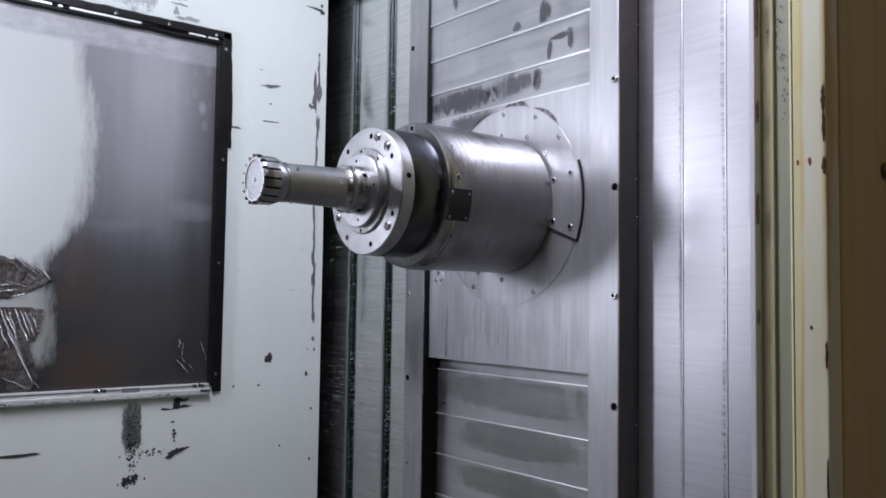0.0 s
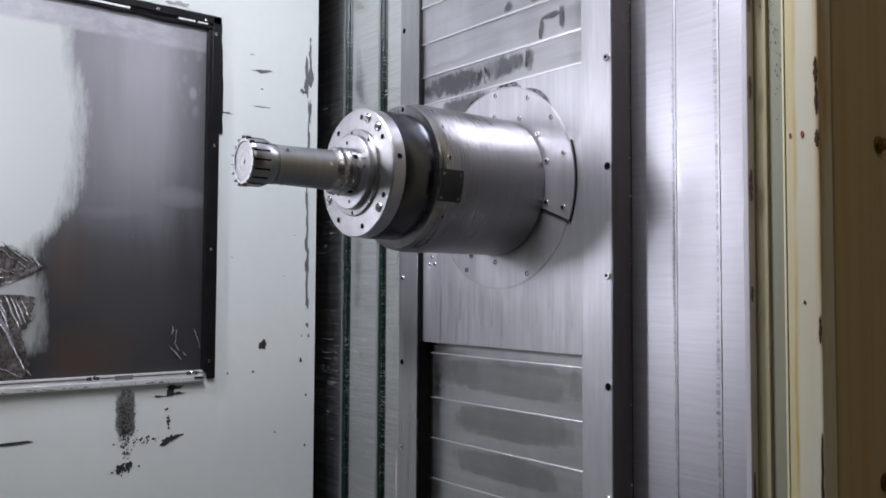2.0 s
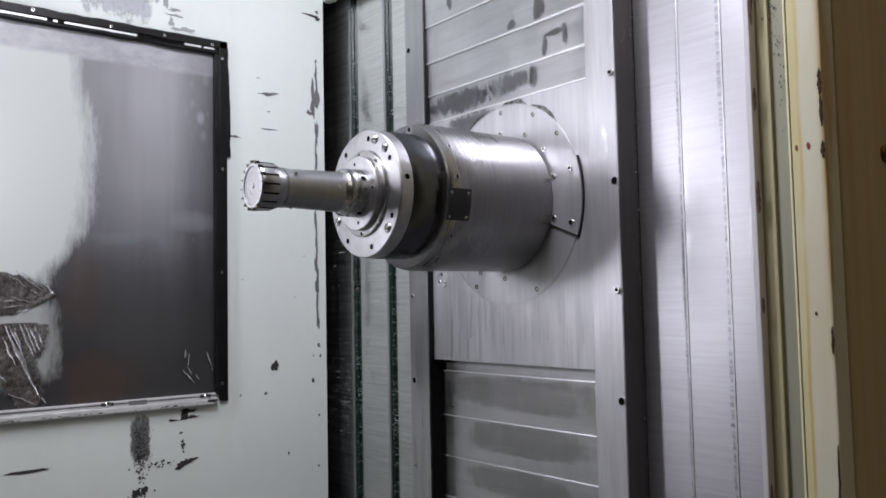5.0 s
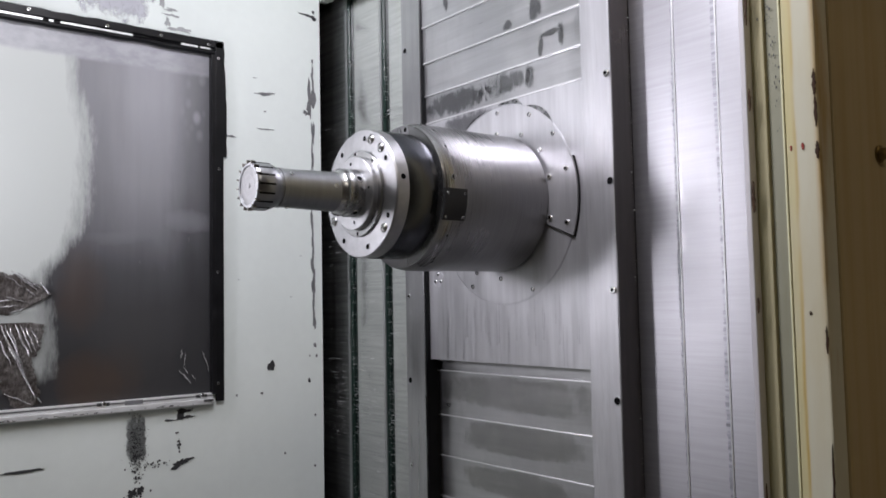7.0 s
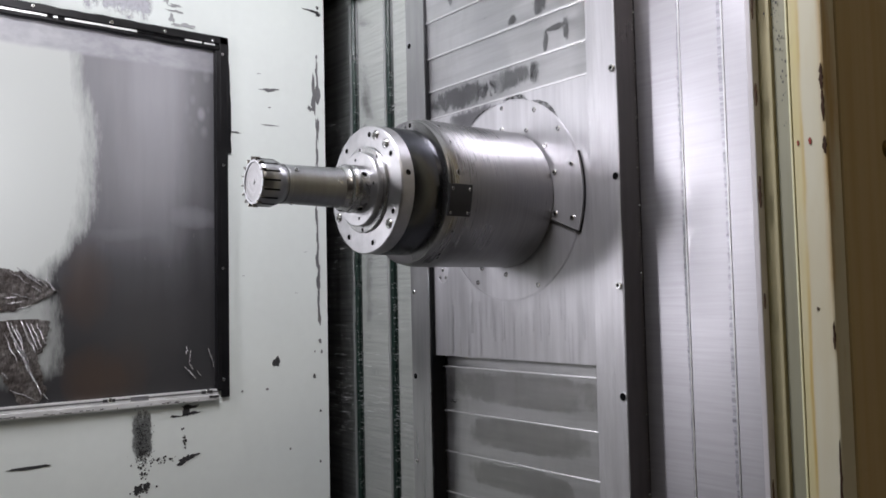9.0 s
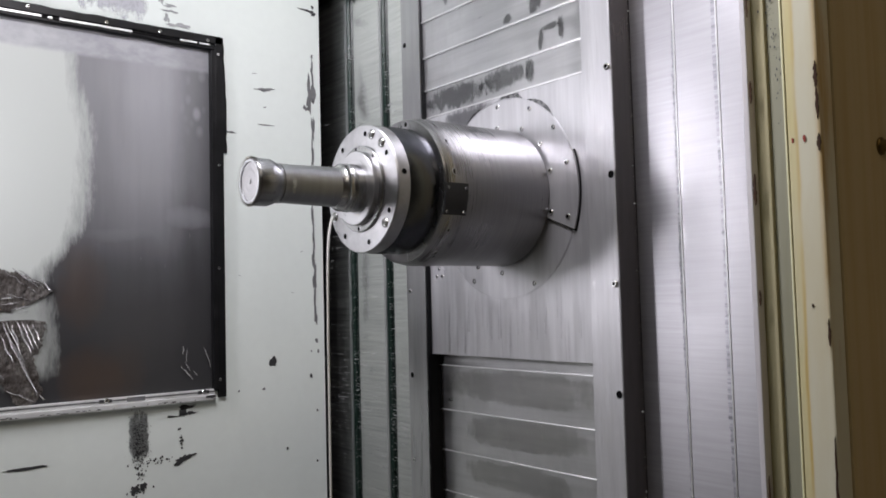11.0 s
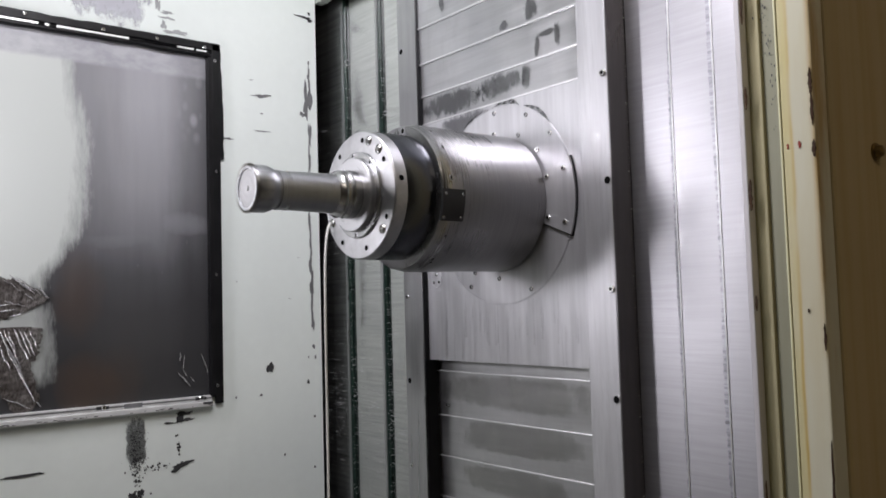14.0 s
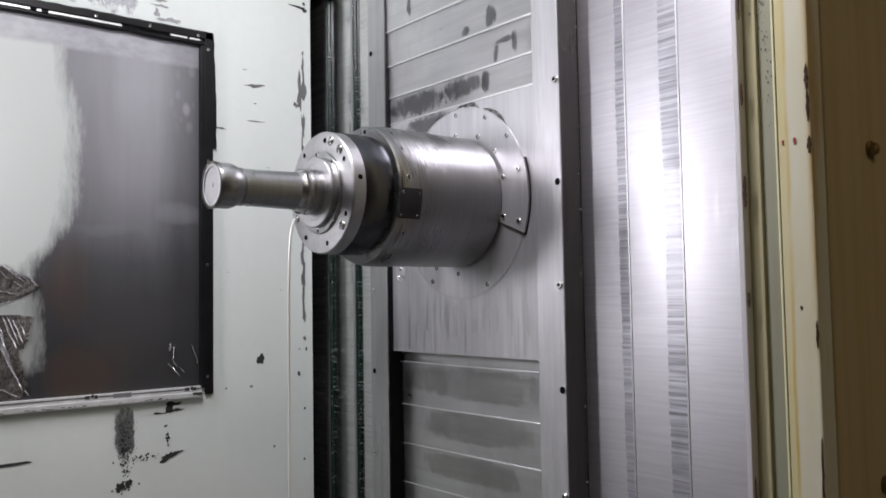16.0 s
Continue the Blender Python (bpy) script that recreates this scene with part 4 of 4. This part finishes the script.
            pair = [bm.verts.new(P(PX, q + d, h) + Vector((-0.0004 - 0.000004 * k, 0, 0))) for d in (-f, f)]
            if last:
                bm.faces.new((last[0], last[1], pair[1], pair[0]))
            last = pair
    tagged(part("drip_film", bm, M["drip"], c), kind="stuff")
    # oil held between the ring and the first slat
    for a0, a1, r0, r1 in ((56, 76, 0.179, 0.1835), (88, 108, 0.179, 0.191), (112, 136, 0.179, 0.187)):
        bm = bmesh.new()
        last = None
        for i in range(13):
            a = radians(a0 + (a1 - a0) * i / 12)
            ro = r0 + (r1 - r0) * math.sin(math.pi * (i + 0.3) / 12.6)
            pair = [bm.verts.new(P(PX, AX[0] + q * math.cos(a), min(0.3565, AX[1] + q * math.sin(a))) + Vector((-0.0006, 0, 0))) for q in (r0, ro)]
            if last:
                bm.faces.new((last[0], last[1], pair[1], pair[0]))
            last = pair
        part("oil_smear", bm, M["oil_film"], c, "dark oil film along the ring")
    # ring cover round the spindle
    r = U * 0.178
    groove = lathe([(0.0, r + 0.0016), (-0.0012, r + 0.0014), (-0.0012, r), (0.0004, r - 0.0004), (0.0004, r - 0.0012), (-0.001, r - 0.0016), (-0.0011, 0.13), (0.0, 0.13)], 96)
    g = part("ring_cover", groove, M["panel"], c, "round steel cover ring", smooth=True)
    g.location = P(PX, *AX)
    for a, q in ((87, 0.167), (116, 0.166), (140, 0.167), (85, 0.129), (114, 0.128), (139, 0.128), (58, 0.168), (-59, 0.168), (-86, 0.132), (-115, 0.168), (-58, 0.14)):
        put("screw", SCREW["mid"], c, P(PX, AX[0] + q * math.cos(radians(a)), AX[1] + q * math.sin(radians(a))))
    # raised sector plate
    bm = bmesh.new()
    a0, a1, n = radians(160.5), radians(201.5), 20
    ri, ro = U * 0.113, U * 0.1835
    pts = [(ro, a0 + (a1 - a0) * k / n) for k in range(n + 1)] + [(ri, a1 - (a1 - a0) * k / n) for k in range(n + 1)]
    f0 = [bm.verts.new((-0.0075, q * math.cos(a), q * math.sin(a))) for q, a in pts]
    f1 = [bm.verts.new((0.001, q * math.cos(a), q * math.sin(a))) for q, a in pts]
    bm.faces.new(f0)
    for k in range(len(pts)):
        j = (k + 1) % len(pts)
        bm.faces.new((f0[k], f1[k], f1[j], f0[j]))
    bmesh.ops.recalc_face_normals(bm, faces=bm.faces[:])
    s = part("sector_plate", bm, M["panel"], c, "raised steel sector plate")
    s.location = P(PX, *AX)
    # Slightly larger dark backing, added as the shadow outline round the plate.
    bm = bmesh.new()
    b0, b1 = a0 - radians(0.5), a1 + radians(0.8)
    pts = [(ro + 0.0022, b0 + (b1 - b0) * k / n) for k in range(n + 1)] + [(ri, b1 - (b1 - b0) * k / n) for k in range(n + 1)]
    f0 = [bm.verts.new((-0.0032, q * math.cos(a), q * math.sin(a))) for q, a in pts]
    f1 = [bm.verts.new((0.001, q * math.cos(a), q * math.sin(a))) for q, a in pts]
    bm.faces.new(f0)
    for k in range(len(pts)):
        j = (k + 1) % len(pts)
        bm.faces.new((f0[k], f1[k], f1[j], f0[j]))
    bmesh.ops.recalc_face_normals(bm, faces=bm.faces[:])
    part("shadow_gap", bm, M["rubber"], s, "dark backing that draws the shadow gap round the plate")
    for a, q in ((165, 0.166), (164.5, 0.127), (196, 0.127), (196, 0.166)):
        put("screw", SCREW["mid"], c, P(PX, AX[0] + q * math.cos(radians(a)), AX[1] + q * math.sin(radians(a))) + Vector((-0.0075, 0, 0)))
    # small plugged port with three screws
    port = part("port", lathe([(0.0, 0.021), (-0.0012, 0.021), (-0.0012, 0.0195), (-0.0004, 0.019), (-0.0004, 0)], 32), M["panel"], c, smooth=True)
    port.location = P(PX, 1.2965, 0.0455)
    for a in (90, 210, 330):
        put("screw", SCREW["small"], c, P(PX, 1.2965 + 0.0095 * math.cos(radians(a)), 0.0455 + 0.0095 * math.sin(radians(a))))
    return c


column = column_cover()


# ---- spindle head ----
def on_axis(x):
    return P(x, *AX)


def turned(name, profile, mat, parent, label="", segs=96):
    """A turned part: (x, radius) in plan numbers."""
    ob = part(name, lathe([((x - profile[0][0]) * U, r * U) for x, r in profile], segs), mat, parent, label, True)
    ob.location = on_axis(profile[0][0])
    return ob


def radial(a):
    """Turns what looks along -x to look outward from the axis at the angle a."""
    d = Vector((0, math.cos(radians(a)), math.sin(radians(a))))
    return (-d).to_track_quat("X", "Z").to_matrix().to_4x4()


def spindle_head():
    s = thing("spindle_head", "turned steel spindle head with a black band and bright flange", "spindle")
    turned("housing", [(1.014, 0.0), (1.014, 0.1125), (1.0052, 0.1125), (1.0052, 0.119), (1.0046, 0.1196), (0.8465, 0.1196), (0.846, 0.1192), (0.8455, 0.1202), (0.807, 0.1202), (0.7925, 0.1172), (0.7875, 0.1148), (0.7865, 0.1125), (0.7865, 0.09)], M["body"], s)
    turned("band", [(0.79, 0.06), (0.79, 0.1012), (0.735, 0.1012), (0.733, 0.1)], M["black_band"], s, "blackened steel band")
    turned("flange", [(0.7335, 0.06), (0.7335, 0.1003), (0.7135, 0.1003), (0.711, 0.0985), (0.711, 0.05)], M["bright"], s, "bright ground flange")
    turned("seal_ring", [(0.713, 0.06), (0.713, 0.0675), (0.7075, 0.0675), (0.706, 0.066), (0.706, 0.05)], M["polished"], s, "bright seal ring")
    F = 0.711
    for a, q in ((53, 0.086), (100, 0.086), (147, 0.086), (-152, 0.086), (-103, 0.086), (-55, 0.086), (-13, 0.086)):
        put("screw", screw_dark, s, P(F, AX[0] + q * math.cos(radians(a)), AX[1] + q * math.sin(radians(a))))
    for a in (112, 133, -138, -25, 27):
        put("nozzle", NOZZLE, s, P(F, AX[0] + 0.087 * math.cos(radians(a)), AX[1] + 0.087 * math.sin(radians(a))), None, "chrome ball nozzle")
    for a in (86, 133, -89, -20):
        put("bore", HOLE["small"], s, P(0.706, AX[0] + 0.0625 * math.cos(radians(a)), AX[1] + 0.0625 * math.sin(radians(a))))
    for a, x, r, kind in ((145, 0.8, 0.1192, "small"), (171, 0.8, 0.1192, "mid"), (-145, 0.8, 0.1192, "small"), (-122, 0.8, 0.1192, "small"), (-117, 0.803, 0.1192, "small"), (125, 0.8, 0.1192, "small")):
        put("bore", HOLE["small"] if kind == "small" else HOLE_BIG, s, P(x + 0.005, AX[0] + 0.1196 * math.cos(radians(a)), AX[1] + 0.1203 * math.sin(radians(a))), radial(a))
    put("bore", HOLE_BIG, s, P(0.723, AX[0] + 0.1002 * math.cos(radians(171)), AX[1] + 0.1 * math.sin(radians(171))), radial(171))
    put("screw", screw_dark, s, P(0.7865, AX[0] + 0.108 * math.cos(radians(100)), AX[1] + 0.108 * math.sin(radians(100))))
    # badge bent round the housing
    bm = bmesh.new()
    n = 8
    lo, hi, x0, x1, rr = radians(179.5), radians(203), 0.785, 0.828, 0.1200
    outer, inner = [], []
    for k in range(n + 1):
        a = lo + (hi - lo) * k / n
        outer.append([bm.verts.new((U * (x - 0.8), U * (rr + 0.0012) * math.cos(a), U * (rr + 0.0012) * math.sin(a))) for x in (x0, x1)])
        inner.append([bm.verts.new((U * (x - 0.8), U * (rr - 0.003) * math.cos(a), U * (rr - 0.003) * math.sin(a))) for x in (x0, x1)])
    for k in range(n):
        bm.faces.new((outer[k][0], outer[k][1], outer[k + 1][1], outer[k + 1][0]))
        for i in (0, 1):
            bm.faces.new((outer[k][i], inner[k][i], inner[k + 1][i], outer[k + 1][i]))
    for k in (0, n):
        bm.faces.new((outer[k][0], outer[k][1], inner[k][1], inner[k][0]))
    bmesh.ops.recalc_face_normals(bm, faces=bm.faces[:])
    badge = part("badge", bm, M["badge"], s, "dark blank badge plate")
    badge.location = on_axis(0.8)
    for a in (183, 200.5):
        for x in (0.79, 0.823):
            put("rivet", RIVET, s, P(x, AX[0] + 0.1211 * math.cos(radians(a)), AX[1] + 0.1211 * math.sin(radians(a))), radial(a))
    return s


screw_dark = mesh_of(lathe([(0.0, 0.0072), (-0.0008, 0.007), (-0.0008, 0.0056), (-0.0003, 0.0054), (-0.0003, 0)], 16), "screw", [M["bright"], M["socket"]], True)
for p in screw_dark.polygons:
    p.material_index = 1 if math.hypot(p.center.y, p.center.z) < 0.00555 else 0
NOZZLE = mesh_of(lathe([(0.001, 0.0105), (-0.001, 0.0102), (-0.0025, 0.0092), (-0.0012, 0.0072), (-0.0038, 0.0048), (-0.0048, 0.0026), (-0.003, 0.002), (-0.003, 0)], 20), "nozzle", M["chrome"], True)
HOLE_BIG = hole_mesh(0.0058)
RIVET = screw_mesh(0.003, 0.15, 0.6)
spindle = spindle_head()


# ---- tool in the spindle: all of it turns ----
def milling_tool():
    base = 0.69
    t = thing("milling_tool", "steel face mill on a long arbor in the spindle", "milling tool", at=on_axis(base))

    def tp(name, profile, mat, label=""):
        return part(name, lathe([((x - base) * U, r * U) for x, r in profile], 72), mat, t, label, True)

    nose = tp("spindle_nose", [(0.712, 0.057), (0.6985, 0.0575), (0.697, 0.0562), (0.697, 0.03)], M["bright"], "bright spindle nose disc")
    tp("holder", [(0.697, 0.0372), (0.6835, 0.0372), (0.682, 0.0355), (0.6795, 0.0335), (0.677, 0.0335), (0.676, 0.0368), (0.6715, 0.0368), (0.67, 0.034), (0.667, 0.032), (0.66, 0.0305)], M["polished"], "grooved tool holder")
    arb = tp("arbor", [(0.665, 0.0305), (0.585, 0.0288), (0.572, 0.0285), (0.5715, 0.0292), (0.566, 0.0292), (0.5655, 0.0278), (0.561, 0.0278), (0.56, 0.029)], M["tool"], "ground steel arbor")
    tp("cutter_body", [(0.562, 0.029), (0.557, 0.0315), (0.549, 0.0345), (0.54, 0.0348), (0.528, 0.0345), (0.523, 0.033), (0.522, 0.032), (0.522, 0.0285), (0.5235, 0.0275)], M["tool"], "face mill body")
    rings = [(0.5236 + 0.00006 * (i % 2) + 0.00012 * math.sin(i * 0.5), 0.0277 - 0.0008 * i) for i in range(31)]
    tp("cutter_face", rings + [(0.5225, 0.003), (0.5225, 0)], M["cutter_face"], "dull turned face with fine rings")
    n = 16
    # Solid dark blocks stand in for the shaded gaps between teeth.
    pocket = box((-0.024 * U, -0.0024, -0.006), (0.0, 0.0012, 0.0006), 0.0004)
    me_p = mesh_of(pocket, "chip_gap", M["socket"])
    ins = box((-0.0095, -0.0005, -0.004), (0.0, 0.0016, 0.0026), 0.0004)
    me_i = mesh_of(ins, "insert", M["insert"])
    for k in range(n):
        turn = Matrix.Rotation(TAU * k / n, 4, "X")
        ob = part("chip_gap", me_p, None, t)
        ob.matrix_basis = turn @ Matrix.Translation(((0.5485 - base) * U, 0, 0.0345 * U))
        ob = part("insert", me_i, None, t)
        ob.matrix_basis = turn @ Matrix.Translation(((0.5275 - base) * U, 0.0018, 0.0345 * U))
    for k in range(4):
        a = 90 * k + 60
        put("bore", HOLE_BIG, t, Vector(((0.689 - base) * U, 0.0372 * U * math.cos(radians(a)), 0.0372 * U * math.sin(radians(a)))), radial(a))
        put("bore", HOLE["small"], t, Vector(((0.697 - base) * U, 0.046 * U * math.cos(radians(a + 25)), 0.046 * U * math.sin(radians(a + 25)))))
    for k, x in enumerate((0.58, 0.65)):
        for a in (140, 20, 260):
            put("grub_screw", SCREW["small"], t, Vector(((x - base) * U, 0.0288 * U * math.cos(radians(a + 30 * k)), 0.0288 * U * math.sin(radians(a + 30 * k)))), radial(a + 30 * k))
    return t, base


tool, TOOL_X = milling_tool()


# ---- coolant stream: rigid lengths that slide out of the housing ----
def coolant():
    s = thing("coolant_stream", "thin milky coolant stream falling from a nozzle", "coolant")
    x0, y0, z0 = 0.707, AX[0] + 0.087 * math.cos(radians(-25)), AX[1] + 0.087 * math.sin(radians(-25))

    def at(q):
        """Down the stream, q from 0 to 1."""
        return P(x0 - 0.013 * (1 - math.exp(-q * 14)), y0 + 0.004 * q, z0 - 0.9 * (q ** 1.35))
    lengths = 10
    out = []
    for k in range(lengths):
        bm = bmesh.new()
        q0, q1 = (k / lengths) ** 1.4, ((k + 1) / lengths) ** 1.4
        o = at(q0)
        rings = []
        m = 10
        for i in range(m + 1):
            q = q0 + (q1 - q0) * i / m
            c = at(q) - o
            d = (at(q + 0.01) - at(max(0, q - 0.001))).normalized()
            e = d.cross(Vector((0, 1, 0))).normalized()
            f = d.cross(e)
            r = 0.0028 * (1 - 0.25 * q)
            rings.append([bm.verts.new(c + e * r * math.cos(TAU * j / 8) + f * r * math.sin(TAU * j / 8)) for j in range(8)])
        for a, b in zip(rings, rings[1:]):
            for j in range(8):
                bm.faces.new((a[j], a[(j + 1) % 8], b[(j + 1) % 8], b[j]))
        bm.faces.new(rings[0])
        bm.faces.new(rings[-1])
        bmesh.ops.recalc_face_normals(bm, faces=bm.faces[:])
        ob = part("stream_length", bm, M["water"], s, "", True)
        ob.location = o
        out.append((ob, o))
    return s, out


stream, stream_parts = coolant()


# ---- drops that fly off when the tool starts ----
def spray():
    s = thing("coolant_spray", "small coolant drops flung off the starting tool", "coolant")
    rnd = random.Random(31)
    out = []
    for k in range(24):
        r = rnd.uniform(0.0009, 0.0016)
        bm = bmesh.new()
        bmesh.ops.create_icosphere(bm, subdivisions=2, radius=r)
        for v in bm.verts:
            v.co.z *= 1.6
        ob = part("drop", bm, M["water"], s, "", True)
        a = rnd.uniform(20, 160)
        start = P(rnd.uniform(0.66, 0.7), AX[0] + 0.045 * math.cos(radians(a)), AX[1] + 0.045 * math.sin(radians(a)))
        v = Vector((rnd.uniform(-0.9, 0.1), rnd.uniform(0.5, 1.9), rnd.uniform(0.2, 1.9)))
        out.append((ob, 11.05 + 0.4 * rnd.random(), start, v))
    return s, out


spray_thing, spray_drops = spray()


# ---- thin threads that drip from under the spindle head ----
def drip():
    s = thing("coolant_drip", "hair-thin coolant threads dripping under the spindle head", "coolant")
    out = []
    for k in range(9):
        bm = lathe([(0.0, 0.0), (0.001, 0.0014), (0.045, 0.0013), (0.066, 0.0018), (0.07, 0.0)], 8)
        bmesh.ops.rotate(bm, verts=bm.verts[:], cent=(0, 0, 0), matrix=Matrix.Rotation(radians(90), 3, "Y"))
        out.append((part("thread", bm, M["water"], s, "", True), 1.35 + 0.18 * k))
    return s, out


drip_thing, drip_threads = drip()


# ---- lamp fixtures ----
def fixtures():
    w = thing("work_lamp", "white machine work lamp on a wall arm", "lamp")
    body = box((-0.09, -0.21, 0.012), (0.09, 0.21, 0.05), 0.008)
    part("housing", body, M["wall"], w)
    part("arm", box((-0.02, -0.02, 0.05), (0.02, 0.02, 0.3), 0.003), M["wall"], w)
    w.matrix_world = look(WORK_LAMP, P(1.0, 1.0, 0.15))
    t = thing("tube_lamp", "short white work lamp under the machine roof", "lamp")
    part("housing", box((-0.34, -0.12, 0.012), (0.34, 0.12, 0.06), 0.008), M["wall"], t)
    part("hanger", box((-0.02, -0.02, 0.06), (0.02, 0.02, 0.175), 0.002), M["wall"], t)
    t.matrix_world = look(TUBE_LAMP, TUBE_AIM)


fixtures()


def hall_lamps():
    for k, (x, y, z) in enumerate(((2.6, -2.4, 3.0), (4.4, -2.4, 3.0))):
        t = thing("hall_lamp", "warm tube lamp under the workshop ceiling", "lamp", "workshop tube lamps")
        part("tube", box((x, y, z), (x + 1.3, y + 0.05, z + 0.05), 0.01), M["hall_tube"], t, "glowing warm tube")
        part("housing", box((x - 0.03, y - 0.05, z + 0.055), (x + 1.33, y + 0.1, z + 0.12), 0.01), M["wall"], t)
        for a in (x + 0.1, x + 1.2):
            part("hanger", box((a, y + 0.02, z + 0.12), (a + 0.01, y + 0.03, 5.0)), M["rail"], t)


hall_lamps()


# ---- what moves ----
SLIDE = [(0.0, 0.0), (14.6, 0.0), (14.8, 0.008), (15.0, 0.038), (15.25, 0.074), (15.5, 0.102), (15.75, 0.114), (16.0, 0.1196)]


def slide_at(t):
    for (a, p), (b, q) in zip(SLIDE, SLIDE[1:]):
        if a <= t <= b:
            k = (t - a) / (b - a)
            return p + (q - p) * k
    return SLIDE[-1][1]


def motions():
    for ob, share in ((column, 1), (spindle, 1), (cover_r[0], 1), (cover_r[1], 0.85), (cover_r[2], 0.57), (cover_l[0], 1), (cover_l[1], 0.88), (cover_l[2], 0.53), (stream, 1)):
        walk(ob, [(t, pose(0, d * share, 0)) for t, d in SLIDE])
    # the tool starts to turn in the tenth second and then runs at full speed
    home = tool.location.copy()
    rows, angle, speed = [(0.0, Matrix.Translation(home)), (9.8, Matrix.Translation(home))], 0.0, 0.0
    for k in range(round(9.8 * FPS) + 1, round(16 * FPS) + 1):
        speed = min(86.0, speed + 4.0)
        angle += speed
        rows.append((k / FPS, Matrix.Translation(home + Vector((0, slide_at(k / FPS), 0))) @ Matrix.Rotation(radians(angle), 4, "X")))
    walk(tool, rows)
    # drops: wait in the housing, fly, and end on the tub floor or the wall
    rest = EYE - 0.9 * U + 0.002
    for ob, t0, start, v in spray_drops:
        hide = P(0.86, AX[0], AX[1])
        t0 = round(t0 * FPS) / FPS
        rows = [(0.0, Matrix.Translation(hide)), (t0 - 1 / FPS, Matrix.Translation(hide))]
        q, w = start.copy(), v.copy()
        for k in range(40):
            rows.append((t0 + k / FPS, Matrix.Translation(q)))
            if q.z <= rest:
                break
            q = q + w / FPS
            w = w + Vector((0, 0, -9.81 / FPS))
            if q.y > U * YW - 0.03:
                q.y, w.y, w.x = U * YW - 0.03, 0.0, 0.0
            q.z = max(q.z, rest)
        rows.append((16.0, Matrix.Translation(q)))
        walk(ob, rows)
    # threads: wait inside the head, creep out, then fall to the tub floor
    lip = P(0.796, AX[0] + 0.006, AX[1] - 0.118)
    for ob, t0 in drip_threads:
        rows = [(0.0, Matrix.Translation(lip + Vector((0, 0, 0.09)))), (t0, Matrix.Translation(lip + Vector((0, 0, 0.075))))]
        for k in range(1, 30):
            d = k / FPS
            z = lip.z + 0.075 - 0.35 * min(d, 0.2) - 4.9 * max(0.0, d - 0.2) ** 2 - 0.35 * max(0.0, d - 0.2)
            z = max(z, EYE - 0.9 * U + 0.075)
            rows.append((t0 + d, Matrix.Translation((lip.x, lip.y, z))))
        rows.append((16.0, rows[-1][1]))
        walk(ob, rows)
    # coolant: waits in the housing, then runs out length by length
    for k, (ob, o) in enumerate(stream_parts):
        wait = P(0.84, AX[0], AX[1] + 0.06)
        mouth = P(0.73, AX[0] + 0.08, AX[1] - 0.037)
        t0 = 10.9 - 0.03 * k
        walk(ob, [(0.0, Matrix.Translation(wait)), (t0 - 0.3, Matrix.Translation(wait)), (t0 - 0.15, Matrix.Translation(mouth)), (t0 + 0.03 * k, Matrix.Translation(o)), (16.0, Matrix.Translation(o))])


motions()
